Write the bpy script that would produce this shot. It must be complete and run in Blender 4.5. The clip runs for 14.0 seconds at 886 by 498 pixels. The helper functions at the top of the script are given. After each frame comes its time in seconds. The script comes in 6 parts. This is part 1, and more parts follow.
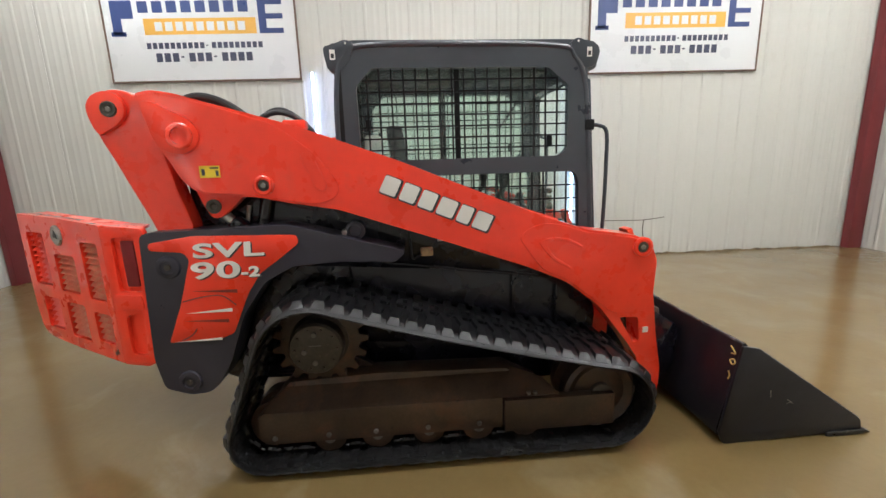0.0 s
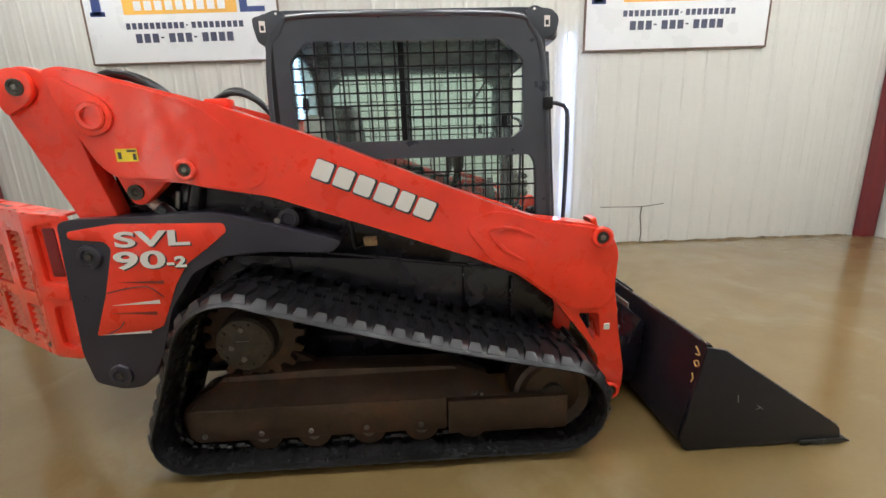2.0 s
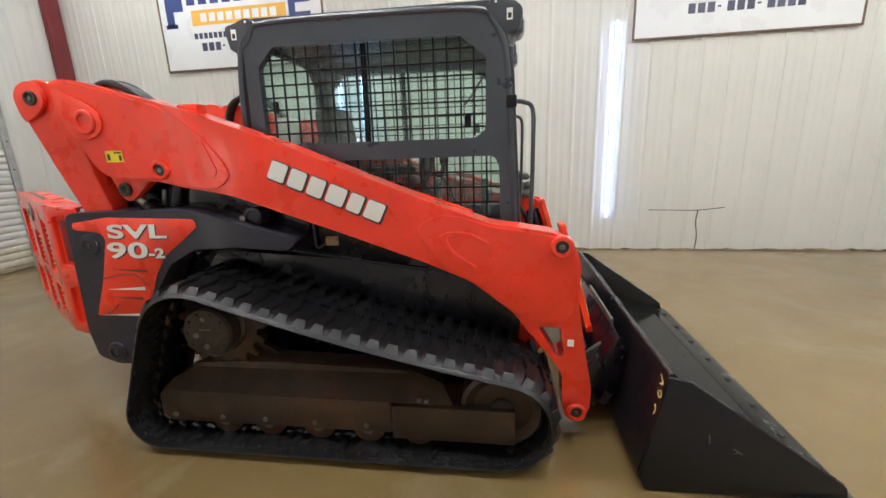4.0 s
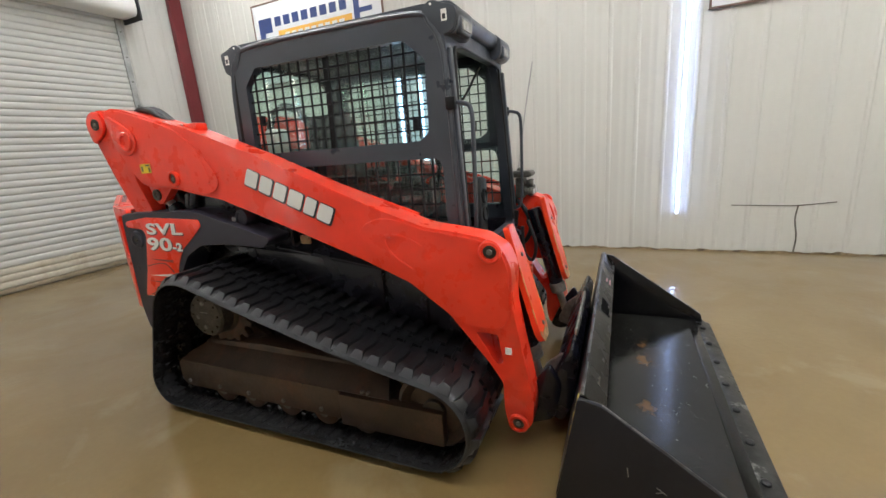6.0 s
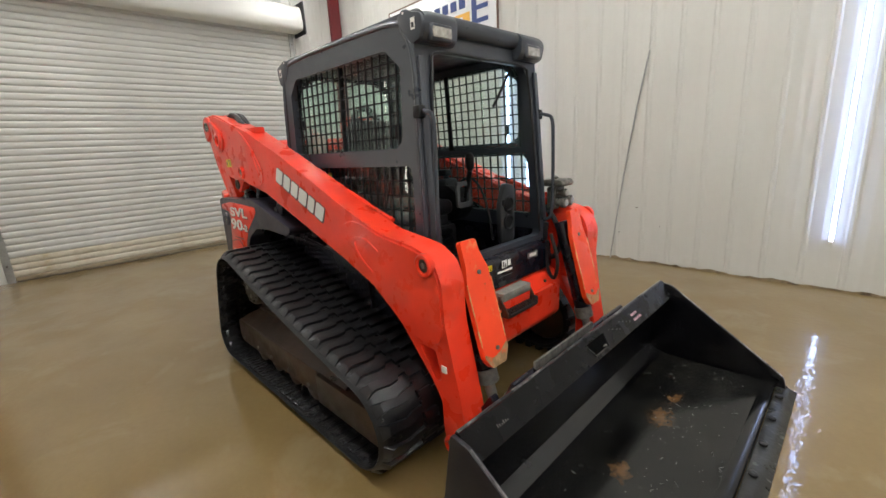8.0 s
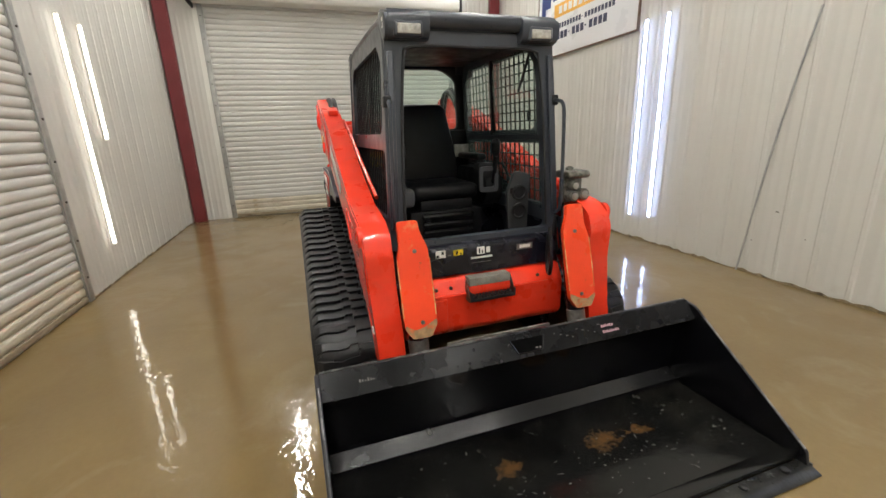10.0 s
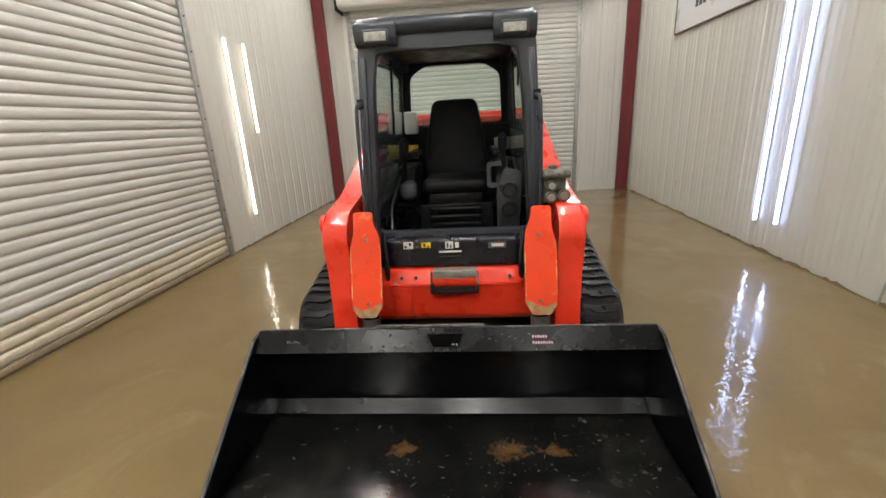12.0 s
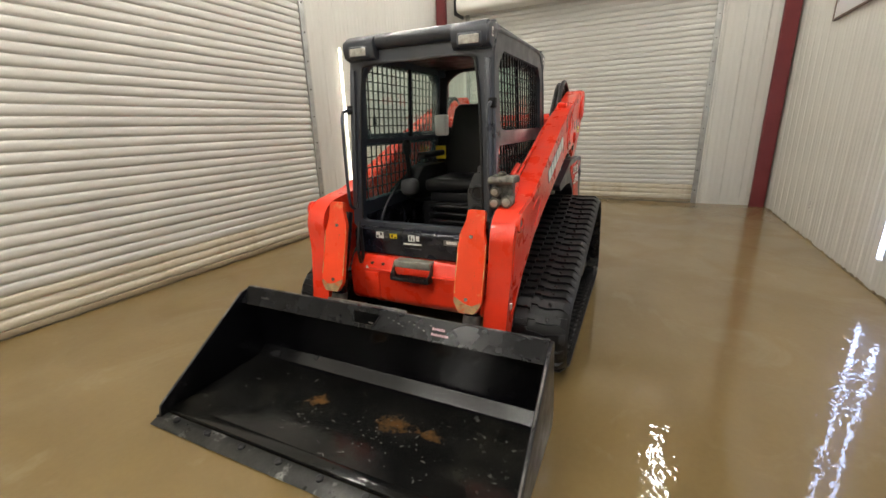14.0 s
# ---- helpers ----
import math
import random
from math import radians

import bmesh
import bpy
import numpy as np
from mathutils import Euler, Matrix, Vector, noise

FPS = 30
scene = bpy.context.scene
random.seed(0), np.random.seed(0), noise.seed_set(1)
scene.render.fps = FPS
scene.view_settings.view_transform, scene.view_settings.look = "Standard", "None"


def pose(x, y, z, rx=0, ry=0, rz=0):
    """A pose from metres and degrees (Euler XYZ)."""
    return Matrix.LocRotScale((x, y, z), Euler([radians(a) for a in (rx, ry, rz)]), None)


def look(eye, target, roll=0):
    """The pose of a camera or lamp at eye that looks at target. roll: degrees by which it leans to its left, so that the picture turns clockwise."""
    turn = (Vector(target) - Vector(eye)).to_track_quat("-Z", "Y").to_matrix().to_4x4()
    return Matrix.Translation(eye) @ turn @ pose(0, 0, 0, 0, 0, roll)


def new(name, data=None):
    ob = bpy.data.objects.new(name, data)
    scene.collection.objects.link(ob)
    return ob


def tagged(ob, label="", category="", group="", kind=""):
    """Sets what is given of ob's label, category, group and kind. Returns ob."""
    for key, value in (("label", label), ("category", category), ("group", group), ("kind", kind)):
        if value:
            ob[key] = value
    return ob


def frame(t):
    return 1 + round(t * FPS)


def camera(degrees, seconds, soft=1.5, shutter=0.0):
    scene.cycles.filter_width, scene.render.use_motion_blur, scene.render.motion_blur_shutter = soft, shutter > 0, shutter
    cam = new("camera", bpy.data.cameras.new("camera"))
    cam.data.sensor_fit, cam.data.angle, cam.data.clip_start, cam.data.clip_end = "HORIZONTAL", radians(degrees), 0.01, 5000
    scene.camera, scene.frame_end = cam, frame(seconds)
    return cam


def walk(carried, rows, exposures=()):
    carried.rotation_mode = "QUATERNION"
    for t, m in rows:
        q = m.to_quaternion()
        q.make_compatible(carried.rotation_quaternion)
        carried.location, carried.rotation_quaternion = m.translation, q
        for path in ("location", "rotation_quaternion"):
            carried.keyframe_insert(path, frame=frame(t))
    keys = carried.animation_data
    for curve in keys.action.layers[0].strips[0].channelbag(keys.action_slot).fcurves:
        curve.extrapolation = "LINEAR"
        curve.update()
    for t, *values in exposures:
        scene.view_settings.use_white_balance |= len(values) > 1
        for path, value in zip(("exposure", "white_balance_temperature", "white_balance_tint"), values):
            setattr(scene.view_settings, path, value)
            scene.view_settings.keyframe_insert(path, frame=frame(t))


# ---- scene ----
cam = camera(94.0, 14.0)
PATH = [
    (0, (0.19, 0.384, 1.511), (0.289, 2.34, 1.106), -1.8),
    (0.5, (0.252, 0.4, 1.515), (0.338, 2.353, 1.094), -1.8),
    (1, (0.373, 0.423, 1.513), (0.452, 2.371, 1.068), -1.3),
    (1.5, (0.459, 0.453, 1.491), (0.55, 2.396, 1.024), -1.0),
    (2, (0.555, 0.53, 1.489), (0.59, 2.474, 1.017), -1.9),
    (2.5, (0.66, 0.562, 1.504), (0.537, 2.503, 1.037), -2.2),
    (3, (0.833, 0.539, 1.495), (0.585, 2.454, 0.974), -1.0),
    (3.5, (0.981, 0.557, 1.492), (0.736, 2.471, 0.966), -1.8),
    (4, (1.148, 0.622, 1.499), (0.832, 2.538, 1.018), -2.0),
    (4.2, (1.22, 0.636, 1.509), (0.85, 2.546, 1.042), -2.5),
    (6.3, (2.095, 0.895, 1.51), (1.172, 2.595, 1.004), -4.2),
    (6.5, (2.187, 0.946, 1.509), (1.192, 2.601, 0.989), -3.9),
    (7, (2.356, 1.092, 1.508), (1.214, 2.644, 0.973), -3.2),
    (7.2, (2.426, 1.151, 1.511), (1.22, 2.66, 0.997), -3.2),
    (9.3, (3.273, 1.95, 1.536), (1.562, 2.845, 1.013), -2.4),
    (9.5, (3.368, 2.054, 1.534), (1.615, 2.853, 1.0), -2.0),
    (10, (3.463, 2.327, 1.539), (1.626, 2.897, 0.993), -2.0),
    (10.5, (3.527, 2.614, 1.557), (1.631, 2.965, 1.025), -1.9),
    (11, (3.633, 2.92, 1.563), (1.722, 3.075, 0.993), -0.9),
    (11.5, (3.669, 3.175, 1.543), (1.759, 3.126, 0.951), -0.8),
    (12, (3.7, 3.459, 1.57), (1.797, 3.264, 0.988), -3.1),
    (12.5, (3.794, 3.769, 1.573), (1.919, 3.457, 0.95), -1.7),
    (13, (3.767, 4.053, 1.559), (1.909, 3.604, 0.971), -1.8),
    (13.5, (3.675, 4.334, 1.584), (1.87, 3.675, 1.028), -2.6),
    (14, (3.598, 4.66, 1.574), (1.884, 3.8, 1.005), -1.8),
]
walk(cam, [(t, look(eye, target, roll)) for t, eye, target, roll in PATH], [(0, 0.17, 5900, 10), (4, 0.22, 5900, 10), (7, 0.02, 5900, 10), (9.5, 0.0, 6300, 10), (11.5, 0.02, 6300, 10), (13, 0.06, 6350, 10), (14, -0.02, 6500, 10)])

# ---- world ----
world = bpy.data.worlds.new("world")
world.use_nodes = True
world.node_tree.nodes["Background"].inputs[0].default_value = (0.5, 0.5, 0.5, 1)
world.node_tree.nodes["Background"].inputs[1].default_value = 0.1
scene.world = world
TUBE_POWER, CEILING_POWER = 12.0, 122.0


# ---- materials ----
def paint(name, colour, rough=0.45, metal=0.0, vary=0.12, scale=3.0, bump=0.15, fine=60.0, coat=0.0, wear=None, wear_at=0.62, wear_scale=14.0, wear_soft=0.14, spec=0.5, coat_rough=0.14, dirt=None, dirt_at=0.66, dirt_scale=16.0, wave=0.0):
    """A node material: two scales of colour change, uneven gloss, fine relief and worn or dirty patches."""
    m = bpy.data.materials.new(name)
    m.use_nodes = True
    n, l = m.node_tree.nodes, m.node_tree.links
    b = n["Principled BSDF"]
    b.inputs["Metallic"].default_value = metal
    b.inputs["Coat Weight"].default_value = coat
    b.inputs["Coat Roughness"].default_value = coat_rough
    b.inputs["Specular IOR Level"].default_value = spec
    where = n.new("ShaderNodeTexCoord").outputs["Object"]

    def cloud(size, detail, rough_=0.55):
        c = n.new("ShaderNodeTexNoise")
        c.inputs["Scale"].default_value, c.inputs["Detail"].default_value, c.inputs["Roughness"].default_value = size, detail, rough_
        l.new(where, c.inputs["Vector"])
        return c.outputs["Fac"]

    def ramp(value, a, b_, lo=0.3, hi=0.7):
        r = n.new("ShaderNodeValToRGB")
        r.color_ramp.elements[0].position, r.color_ramp.elements[1].position = lo, hi
        r.color_ramp.elements[0].color, r.color_ramp.elements[1].color = a, b_
        l.new(value, r.inputs[0])
        return r.outputs[0]

    def shade(k):
        return (*[min(1.0, c * k) for c in colour], 1)

    big, small = cloud(scale, 4), cloud(fine, 3)
    base = ramp(big, shade(1 - vary), shade(1 + vary))
    grain = n.new("ShaderNodeMix")
    grain.data_type, grain.blend_type = "RGBA", "MULTIPLY"
    grain.inputs["Factor"].default_value = 1.0
    l.new(base, grain.inputs["A"])
    l.new(ramp(small, (1 - vary * 0.6,) * 3 + (1,), (1, 1, 1, 1)), grain.inputs["B"])
    colour_out = grain.outputs["Result"]
    gloss = n.new("ShaderNodeMapRange")
    gloss.inputs["To Min"].default_value, gloss.inputs["To Max"].default_value = rough * 0.75, min(1.0, rough * 1.3)
    gloss.inputs["From Min"].default_value, gloss.inputs["From Max"].default_value = 0.3, 0.7
    l.new(cloud(scale * 2.7, 5), gloss.inputs["Value"])
    rough_out = gloss.outputs["Result"]
    if wear:
        patch = ramp(cloud(wear_scale, 8, 0.65), (0, 0, 0, 1), (1, 1, 1, 1), wear_at, wear_at + wear_soft)
        mix = n.new("ShaderNodeMix")
        mix.data_type = "RGBA"
        l.new(patch, mix.inputs["Factor"])
        l.new(colour_out, mix.inputs["A"])
        mix.inputs["B"].default_value = (*wear, 1)
        colour_out = mix.outputs["Result"]
    if dirt:
        # scuffs and specks that gather in some places only
        both = n.new("ShaderNodeMath")
        both.operation = "MULTIPLY"
        l.new(ramp(cloud(dirt_scale, 9, 0.72), (0, 0, 0, 1), (1, 1, 1, 1), dirt_at, dirt_at + 0.08), both.inputs[0])
        l.new(ramp(cloud(dirt_scale * 0.16, 3), (0, 0, 0, 1), (1, 1, 1, 1), 0.42, 0.62), both.inputs[1])
        mix = n.new("ShaderNodeMix")
        mix.data_type = "RGBA"
        l.new(both.outputs[0], mix.inputs["Factor"])
        l.new(colour_out, mix.inputs["A"])
        mix.inputs["B"].default_value = (*dirt, 1)
        colour_out = mix.outputs["Result"]
    l.new(colour_out, b.inputs["Base Color"])
    l.new(rough_out, b.inputs["Roughness"])
    if bump:
        relief = n.new("ShaderNodeBump")
        relief.inputs["Strength"].default_value, relief.inputs["Distance"].default_value = bump, 0.004
        l.new(small, relief.inputs["Height"])
        l.new(relief.outputs[0], b.inputs["Normal"])
        if wave:
            bend = n.new("ShaderNodeBump")
            bend.inputs["Strength"].default_value, bend.inputs["Distance"].default_value = wave, 0.05
            l.new(cloud(3.0, 1, 0.4), bend.inputs["Height"])
            l.new(bend.outputs[0], relief.inputs["Normal"])
            l.new(bend.outputs[0], b.inputs["Coat Normal"])
    return m


def glow(name, colour, power):
    m = bpy.data.materials.new(name)
    m.use_nodes = True
    b = m.node_tree.nodes["Principled BSDF"]
    b.inputs["Base Color"].default_value = (*colour, 1)
    b.inputs["Emission Color"].default_value = (*colour, 1)
    b.inputs["Emission Strength"].default_value = power
    return m


def clear(name, colour, rough=0.02):
    m = bpy.data.materials.new(name)
    m.use_nodes = True
    b = m.node_tree.nodes["Principled BSDF"]
    b.inputs["Base Color"].default_value = (*colour, 1)
    b.inputs["Transmission Weight"].default_value = 0.96
    b.inputs["Roughness"].default_value = rough
    b.inputs["IOR"].default_value = 1.45
    return m


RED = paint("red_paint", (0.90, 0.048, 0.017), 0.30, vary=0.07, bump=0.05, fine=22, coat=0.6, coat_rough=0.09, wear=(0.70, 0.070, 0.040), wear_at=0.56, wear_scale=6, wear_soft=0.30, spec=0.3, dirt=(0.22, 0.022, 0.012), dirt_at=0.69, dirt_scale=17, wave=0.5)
ORANGE = paint("orange_guard_paint", (0.92, 0.064, 0.012), 0.32, vary=0.06, bump=0.05, fine=22, coat=0.4, coat_rough=0.12, spec=0.3, wear=(0.80, 0.32, 0.13), wear_at=0.61, wear_scale=9, dirt=(0.25, 0.08, 0.03), dirt_at=0.62, dirt_scale=24)
RAW = paint("bare_scuffed_steel", (0.46, 0.30, 0.15), 0.5, metal=0.2, vary=0.35, scale=18, wear=(0.75, 0.13, 0.03), wear_at=0.52, wear_scale=14, dirt=(0.08, 0.05, 0.03), dirt_at=0.55, dirt_scale=40)
CHARCOAL = paint("charcoal_panel_paint", (0.029, 0.027, 0.040), 0.36, vary=0.12, bump=0.08, coat=0.3, coat_rough=0.12, spec=0.35, dirt=(0.09, 0.085, 0.085), dirt_at=0.66, dirt_scale=18)
CAB_GREY = paint("cab_grey_paint", (0.036, 0.042, 0.054), 0.34, vary=0.1, bump=0.08, fine=200, coat=0.25, coat_rough=0.16, spec=0.5, wear=(0.050, 0.055, 0.066), wear_at=0.58, wear_soft=0.25, wear_scale=6, dirt=(0.13, 0.13, 0.125), dirt_at=0.68, dirt_scale=16)
BLACK = paint("chassis_black_paint", (0.0075, 0.0075, 0.0135), 0.25, vary=0.25, bump=0.05, coat=0.2, spec=0.42, wear=(0.016, 0.015, 0.019), wear_at=0.56, wear_soft=0.3, wear_scale=5, dirt=(0.06, 0.055, 0.055), dirt_at=0.72, dirt_scale=20)
INSIDE = paint("cab_interior_black_plastic", (0.010, 0.010, 0.011), 0.45, vary=0.2, bump=0.15, fine=150, spec=0.22)
SEAT_CLOTH = paint("seat_vinyl", (0.005, 0.005, 0.006), 0.42, vary=0.2, bump=0.2, fine=140, spec=0.3)
RUBBER = paint("track_rubber", (0.0055, 0.0055, 0.0065), 0.34, vary=0.35, scale=9, bump=0.12, fine=40, spec=0.35, coat=0.08, coat_rough=0.2, wear=(0.024, 0.024, 0.025), wear_at=0.56, wear_scale=22, wear_soft=0.2, dirt=(0.18, 0.175, 0.17), dirt_at=0.71, dirt_scale=30)
# Paler than the tread rubber, standing in for sheen on the edge and lug ends.
RUBBER_SIDE = paint("scuffed_sheen_sidewall", (0.012, 0.012, 0.013), 0.38, vary=0.25, scale=9, bump=0.05, fine=50, spec=0.35, coat=0.08, coat_rough=0.24, wear=(0.022, 0.022, 0.022), wear_at=0.56, wear_scale=18, wear_soft=0.2)
WET_RUBBER = paint("wet_inner_rubber", (0.016, 0.016, 0.017), 0.20, vary=0.5, scale=7, bump=0.25, fine=35, wear=(0.05, 0.05, 0.048), wear_at=0.55, wear_scale=12, wear_soft=0.2)
HOSE = paint("hose_rubber", (0.01, 0.01, 0.011), 0.4, vary=0.2, bump=0.2)
RUST = paint("rusty_brown_steel", (0.060, 0.036, 0.022), 0.40, vary=0.4, scale=4, bump=0.2, wear=(0.13, 0.056, 0.026), wear_at=0.54, wear_scale=6, wear_soft=0.25, dirt=(0.014, 0.011, 0.009), dirt_at=0.60, dirt_scale=12)
HUB = paint("greasy_hub_steel", (0.065, 0.055, 0.042), 0.45, metal=0.3, vary=0.35, scale=14, bump=0.3, wear=(0.17, 0.14, 0.10), wear_at=0.60, wear_scale=30)
BARE = paint("boot_worn_steel", (0.34, 0.33, 0.29), 0.42, metal=0.35, vary=0.25, scale=14, wear=(0.45, 0.20, 0.08), wear_at=0.60, wear_scale=10, dirt=(0.10, 0.07, 0.04), dirt_at=0.60, dirt_scale=30)
STEEL = paint("zinc_steel", (0.45, 0.43, 0.40), 0.35, metal=0.9, vary=0.2, scale=20)
DULL = paint("dull_grey_fittings", (0.22, 0.21, 0.19), 0.45, metal=0.6, vary=0.3, scale=25)
BUCKET = paint("bucket_black_paint", (0.0032, 0.0032, 0.0042), 0.17, vary=0.2, scale=1.2, bump=0.008, fine=9, coat=0.2, coat_rough=0.1, spec=0.38)
BUCKET_OUT = paint("weathered_bucket_side", (0.011, 0.011, 0.016), 0.36, vary=0.2, scale=2.5, bump=0.05, spec=0.4, wear=(0.022, 0.021, 0.024), wear_at=0.55, wear_scale=4, wear_soft=0.3, dirt=(0.10, 0.10, 0.10), dirt_at=0.68, dirt_scale=22)
BUCKET_FLOOR = paint("scuffed_bucket_floor", (0.0075, 0.0075, 0.0072), 0.16, vary=0.8, scale=2.6, bump=0.14, fine=24, spec=0.45, wear=(0.038, 0.036, 0.029), wear_at=0.51, wear_scale=3.2, wear_soft=0.35, dirt=(0.085, 0.087, 0.078), dirt_at=0.60, dirt_scale=19)
BUCKET_LIP = paint("rubbed_black_lip", (0.0032, 0.0032, 0.0042), 0.26, vary=0.3, scale=3, bump=0.05, spec=0.22, wear=(0.009, 0.009, 0.010), wear_at=0.56, wear_scale=5, wear_soft=0.2, dirt=(0.08, 0.08, 0.08), dirt_at=0.66, dirt_scale=24)
# Base lighter than the bucket paint, so the heel's lamp highlight sits in the colour.
BUCKET_HEEL = paint("highlit_bucket_heel", (0.014, 0.014, 0.015), 0.22, metal=0.1, vary=0.1, scale=2, bump=0.02, fine=30, spec=0.6)
EDGE = paint("worn_cutting_edge", (0.034, 0.034, 0.031), 0.34, metal=0.3, vary=0.6, scale=5, bump=0.3, wear=(0.45, 0.45, 0.43), wear_at=0.585, wear_scale=8, wear_soft=0.16, dirt=(0.02, 0.02, 0.018), dirt_at=0.56, dirt_scale=14)


def rust_blotches(m, spots, colour):
    """Mixes frayed rust patches into a paint, at fixed places of the sheet."""
    n, l = m.node_tree.nodes, m.node_tree.links
    b = n["Principled BSDF"]
    where = n.new("ShaderNodeTexCoord").outputs["Object"]
    fray = n.new("ShaderNodeTexNoise")
    fray.inputs["Scale"].default_value, fray.inputs["Detail"].default_value, fray.inputs["Roughness"].default_value = 26, 6, 0.7
    l.new(where, fray.inputs["Vector"])
    made = b.inputs["Base Color"].links[0].from_socket
    for (x, y), (rx, ry) in spots:
        shift = n.new("ShaderNodeMapping")
        shift.inputs["Location"].default_value = (-x / rx, -y / ry, 0)
        shift.inputs["Scale"].default_value = (1 / rx, 1 / ry, 0)
        l.new(where, shift.inputs["Vector"])
        size = n.new("ShaderNodeVectorMath")
        size.operation = "LENGTH"
        l.new(shift.outputs[0], size.inputs[0])
        reach = n.new("ShaderNodeMath")
        reach.operation = "MULTIPLY_ADD"
        reach.inputs[1].default_value = 3.4
        l.new(fray.outputs["Fac"], reach.inputs[0])
        l.new(size.outputs["Value"], reach.inputs[2])
        mask = n.new("ShaderNodeMapRange")
        mask.inputs["From Min"].default_value, mask.inputs["From Max"].default_value = 2.75, 1.85
        l.new(reach.outputs[0], mask.inputs["Value"])
        mix = n.new("ShaderNodeMix")
        mix.data_type = "RGBA"
        l.new(mask.outputs["Result"], mix.inputs["Factor"])
        l.new(made, mix.inputs["A"])
        mix.inputs["B"].default_value = (*colour, 1)
        made = mix.outputs["Result"]
    l.new(made, b.inputs["Base Color"])


rust_blotches(BUCKET_FLOOR, (((2.06, -0.25), (0.05, 0.075)), ((2.065, 0.265), (0.065, 0.11)), ((2.068, 0.49), (0.035, 0.085))), (0.095, 0.048, 0.017))
WHITE_DECAL = paint("white_decal", (0.80, 0.78, 0.74), 0.4, vary=0.04, bump=0.0)
DARK_DECAL = paint("dark_decal", (0.03, 0.03, 0.035), 0.4, vary=0.05, bump=0.0)
YELLOW_DECAL = paint("yellow_decal", (0.85, 0.62, 0.02), 0.4, vary=0.05, bump=0.0)
PINK_MARK = paint("pink_marker", (0.75, 0.45, 0.5), 0.6, vary=0.2)
YELLOW_MARK = paint("yellow_marker", (0.55, 0.42, 0.12), 0.6, vary=0.2)
REFLECTOR = paint("red_reflector", (0.20, 0.006, 0.012), 0.45, vary=0.15)
LENS = paint("lamp_lens", (0.40, 0.39, 0.35), 0.2, vary=0.25, scale=30, coat=0.4)
WALL = paint("white_metal_panel", (0.59, 0.58, 0.535), 0.54, vary=0.03, scale=0.7, bump=0.04, fine=25, wear=(0.52, 0.49, 0.42), wear_at=0.62, wear_scale=3, wear_soft=0.3, spec=0.3)
WALL_BACK = paint("plain_white_wall", (0.74, 0.73, 0.68), 0.5, vary=0.03, scale=1)
DOOR = paint("white_door_slat", (0.60, 0.59, 0.55), 0.42, vary=0.05, scale=1.3, bump=0.05, wear=(0.5, 0.47, 0.40), wear_at=0.66, wear_scale=4, wear_soft=0.25)
DOOR_FOOT = paint("splashed_door_slat", (0.60, 0.55, 0.44), 0.45, vary=0.06, scale=1.3, bump=0.05, wear=(0.42, 0.34, 0.21), wear_at=0.5, wear_scale=4, wear_soft=0.25)
BAR_GRIME = paint("grimy_bottom_bar", (0.34, 0.28, 0.19), 0.5, vary=0.2, scale=3, bump=0.1, wear=(0.16, 0.12, 0.07), wear_at=0.5, wear_scale=6, wear_soft=0.25)
GUIDE = paint("galvanised_guide", (0.42, 0.42, 0.40), 0.5, metal=0.5, vary=0.2, scale=6)
COLUMN = paint("dark_red_column_paint", (0.17, 0.022, 0.026), 0.4, vary=0.1, scale=2, bump=0.06)
SIGN_WHITE = paint("sign_white", (0.75, 0.76, 0.77), 0.3, vary=0.02, scale=1)
SIGN_BLUE = paint("sign_blue", (0.035, 0.06, 0.20), 0.35, vary=0.04)
SIGN_DARK = paint("sign_dark", (0.05, 0.055, 0.10), 0.35, vary=0.04)
SIGN_GOLD = paint("sign_gold", (0.80, 0.44, 0.07), 0.35, vary=0.04)
SIGN_RIM = paint("sign_rim", (0.16, 0.10, 0.07), 0.5, vary=0.1)
TRIM = paint("base_grime", (0.27, 0.20, 0.11), 0.6, vary=0.4, scale=5, bump=0.3, wear=(0.07, 0.05, 0.03), wear_at=0.5, wear_scale=9)
CRACK = paint("crack_dark", (0.13, 0.118, 0.095), 0.8, vary=0.3, scale=20)
CEILING = paint("dim_ceiling_insulation", (0.20, 0.195, 0.185), 0.6, vary=0.06, scale=1)
TUBE = glow("cool_tube_light", (0.50, 0.62, 1.0), TUBE_POWER)
WARM_TUBE = glow("warm_tube_light", (1.0, 0.93, 0.80), TUBE_POWER * 0.55)
PANEL_LIGHT = glow("ceiling_lamp_light", (1.0, 0.955, 0.87), CEILING_POWER)
GLASS = clear("dusty_green_glass", (0.82, 0.96, 0.90), 0.03)


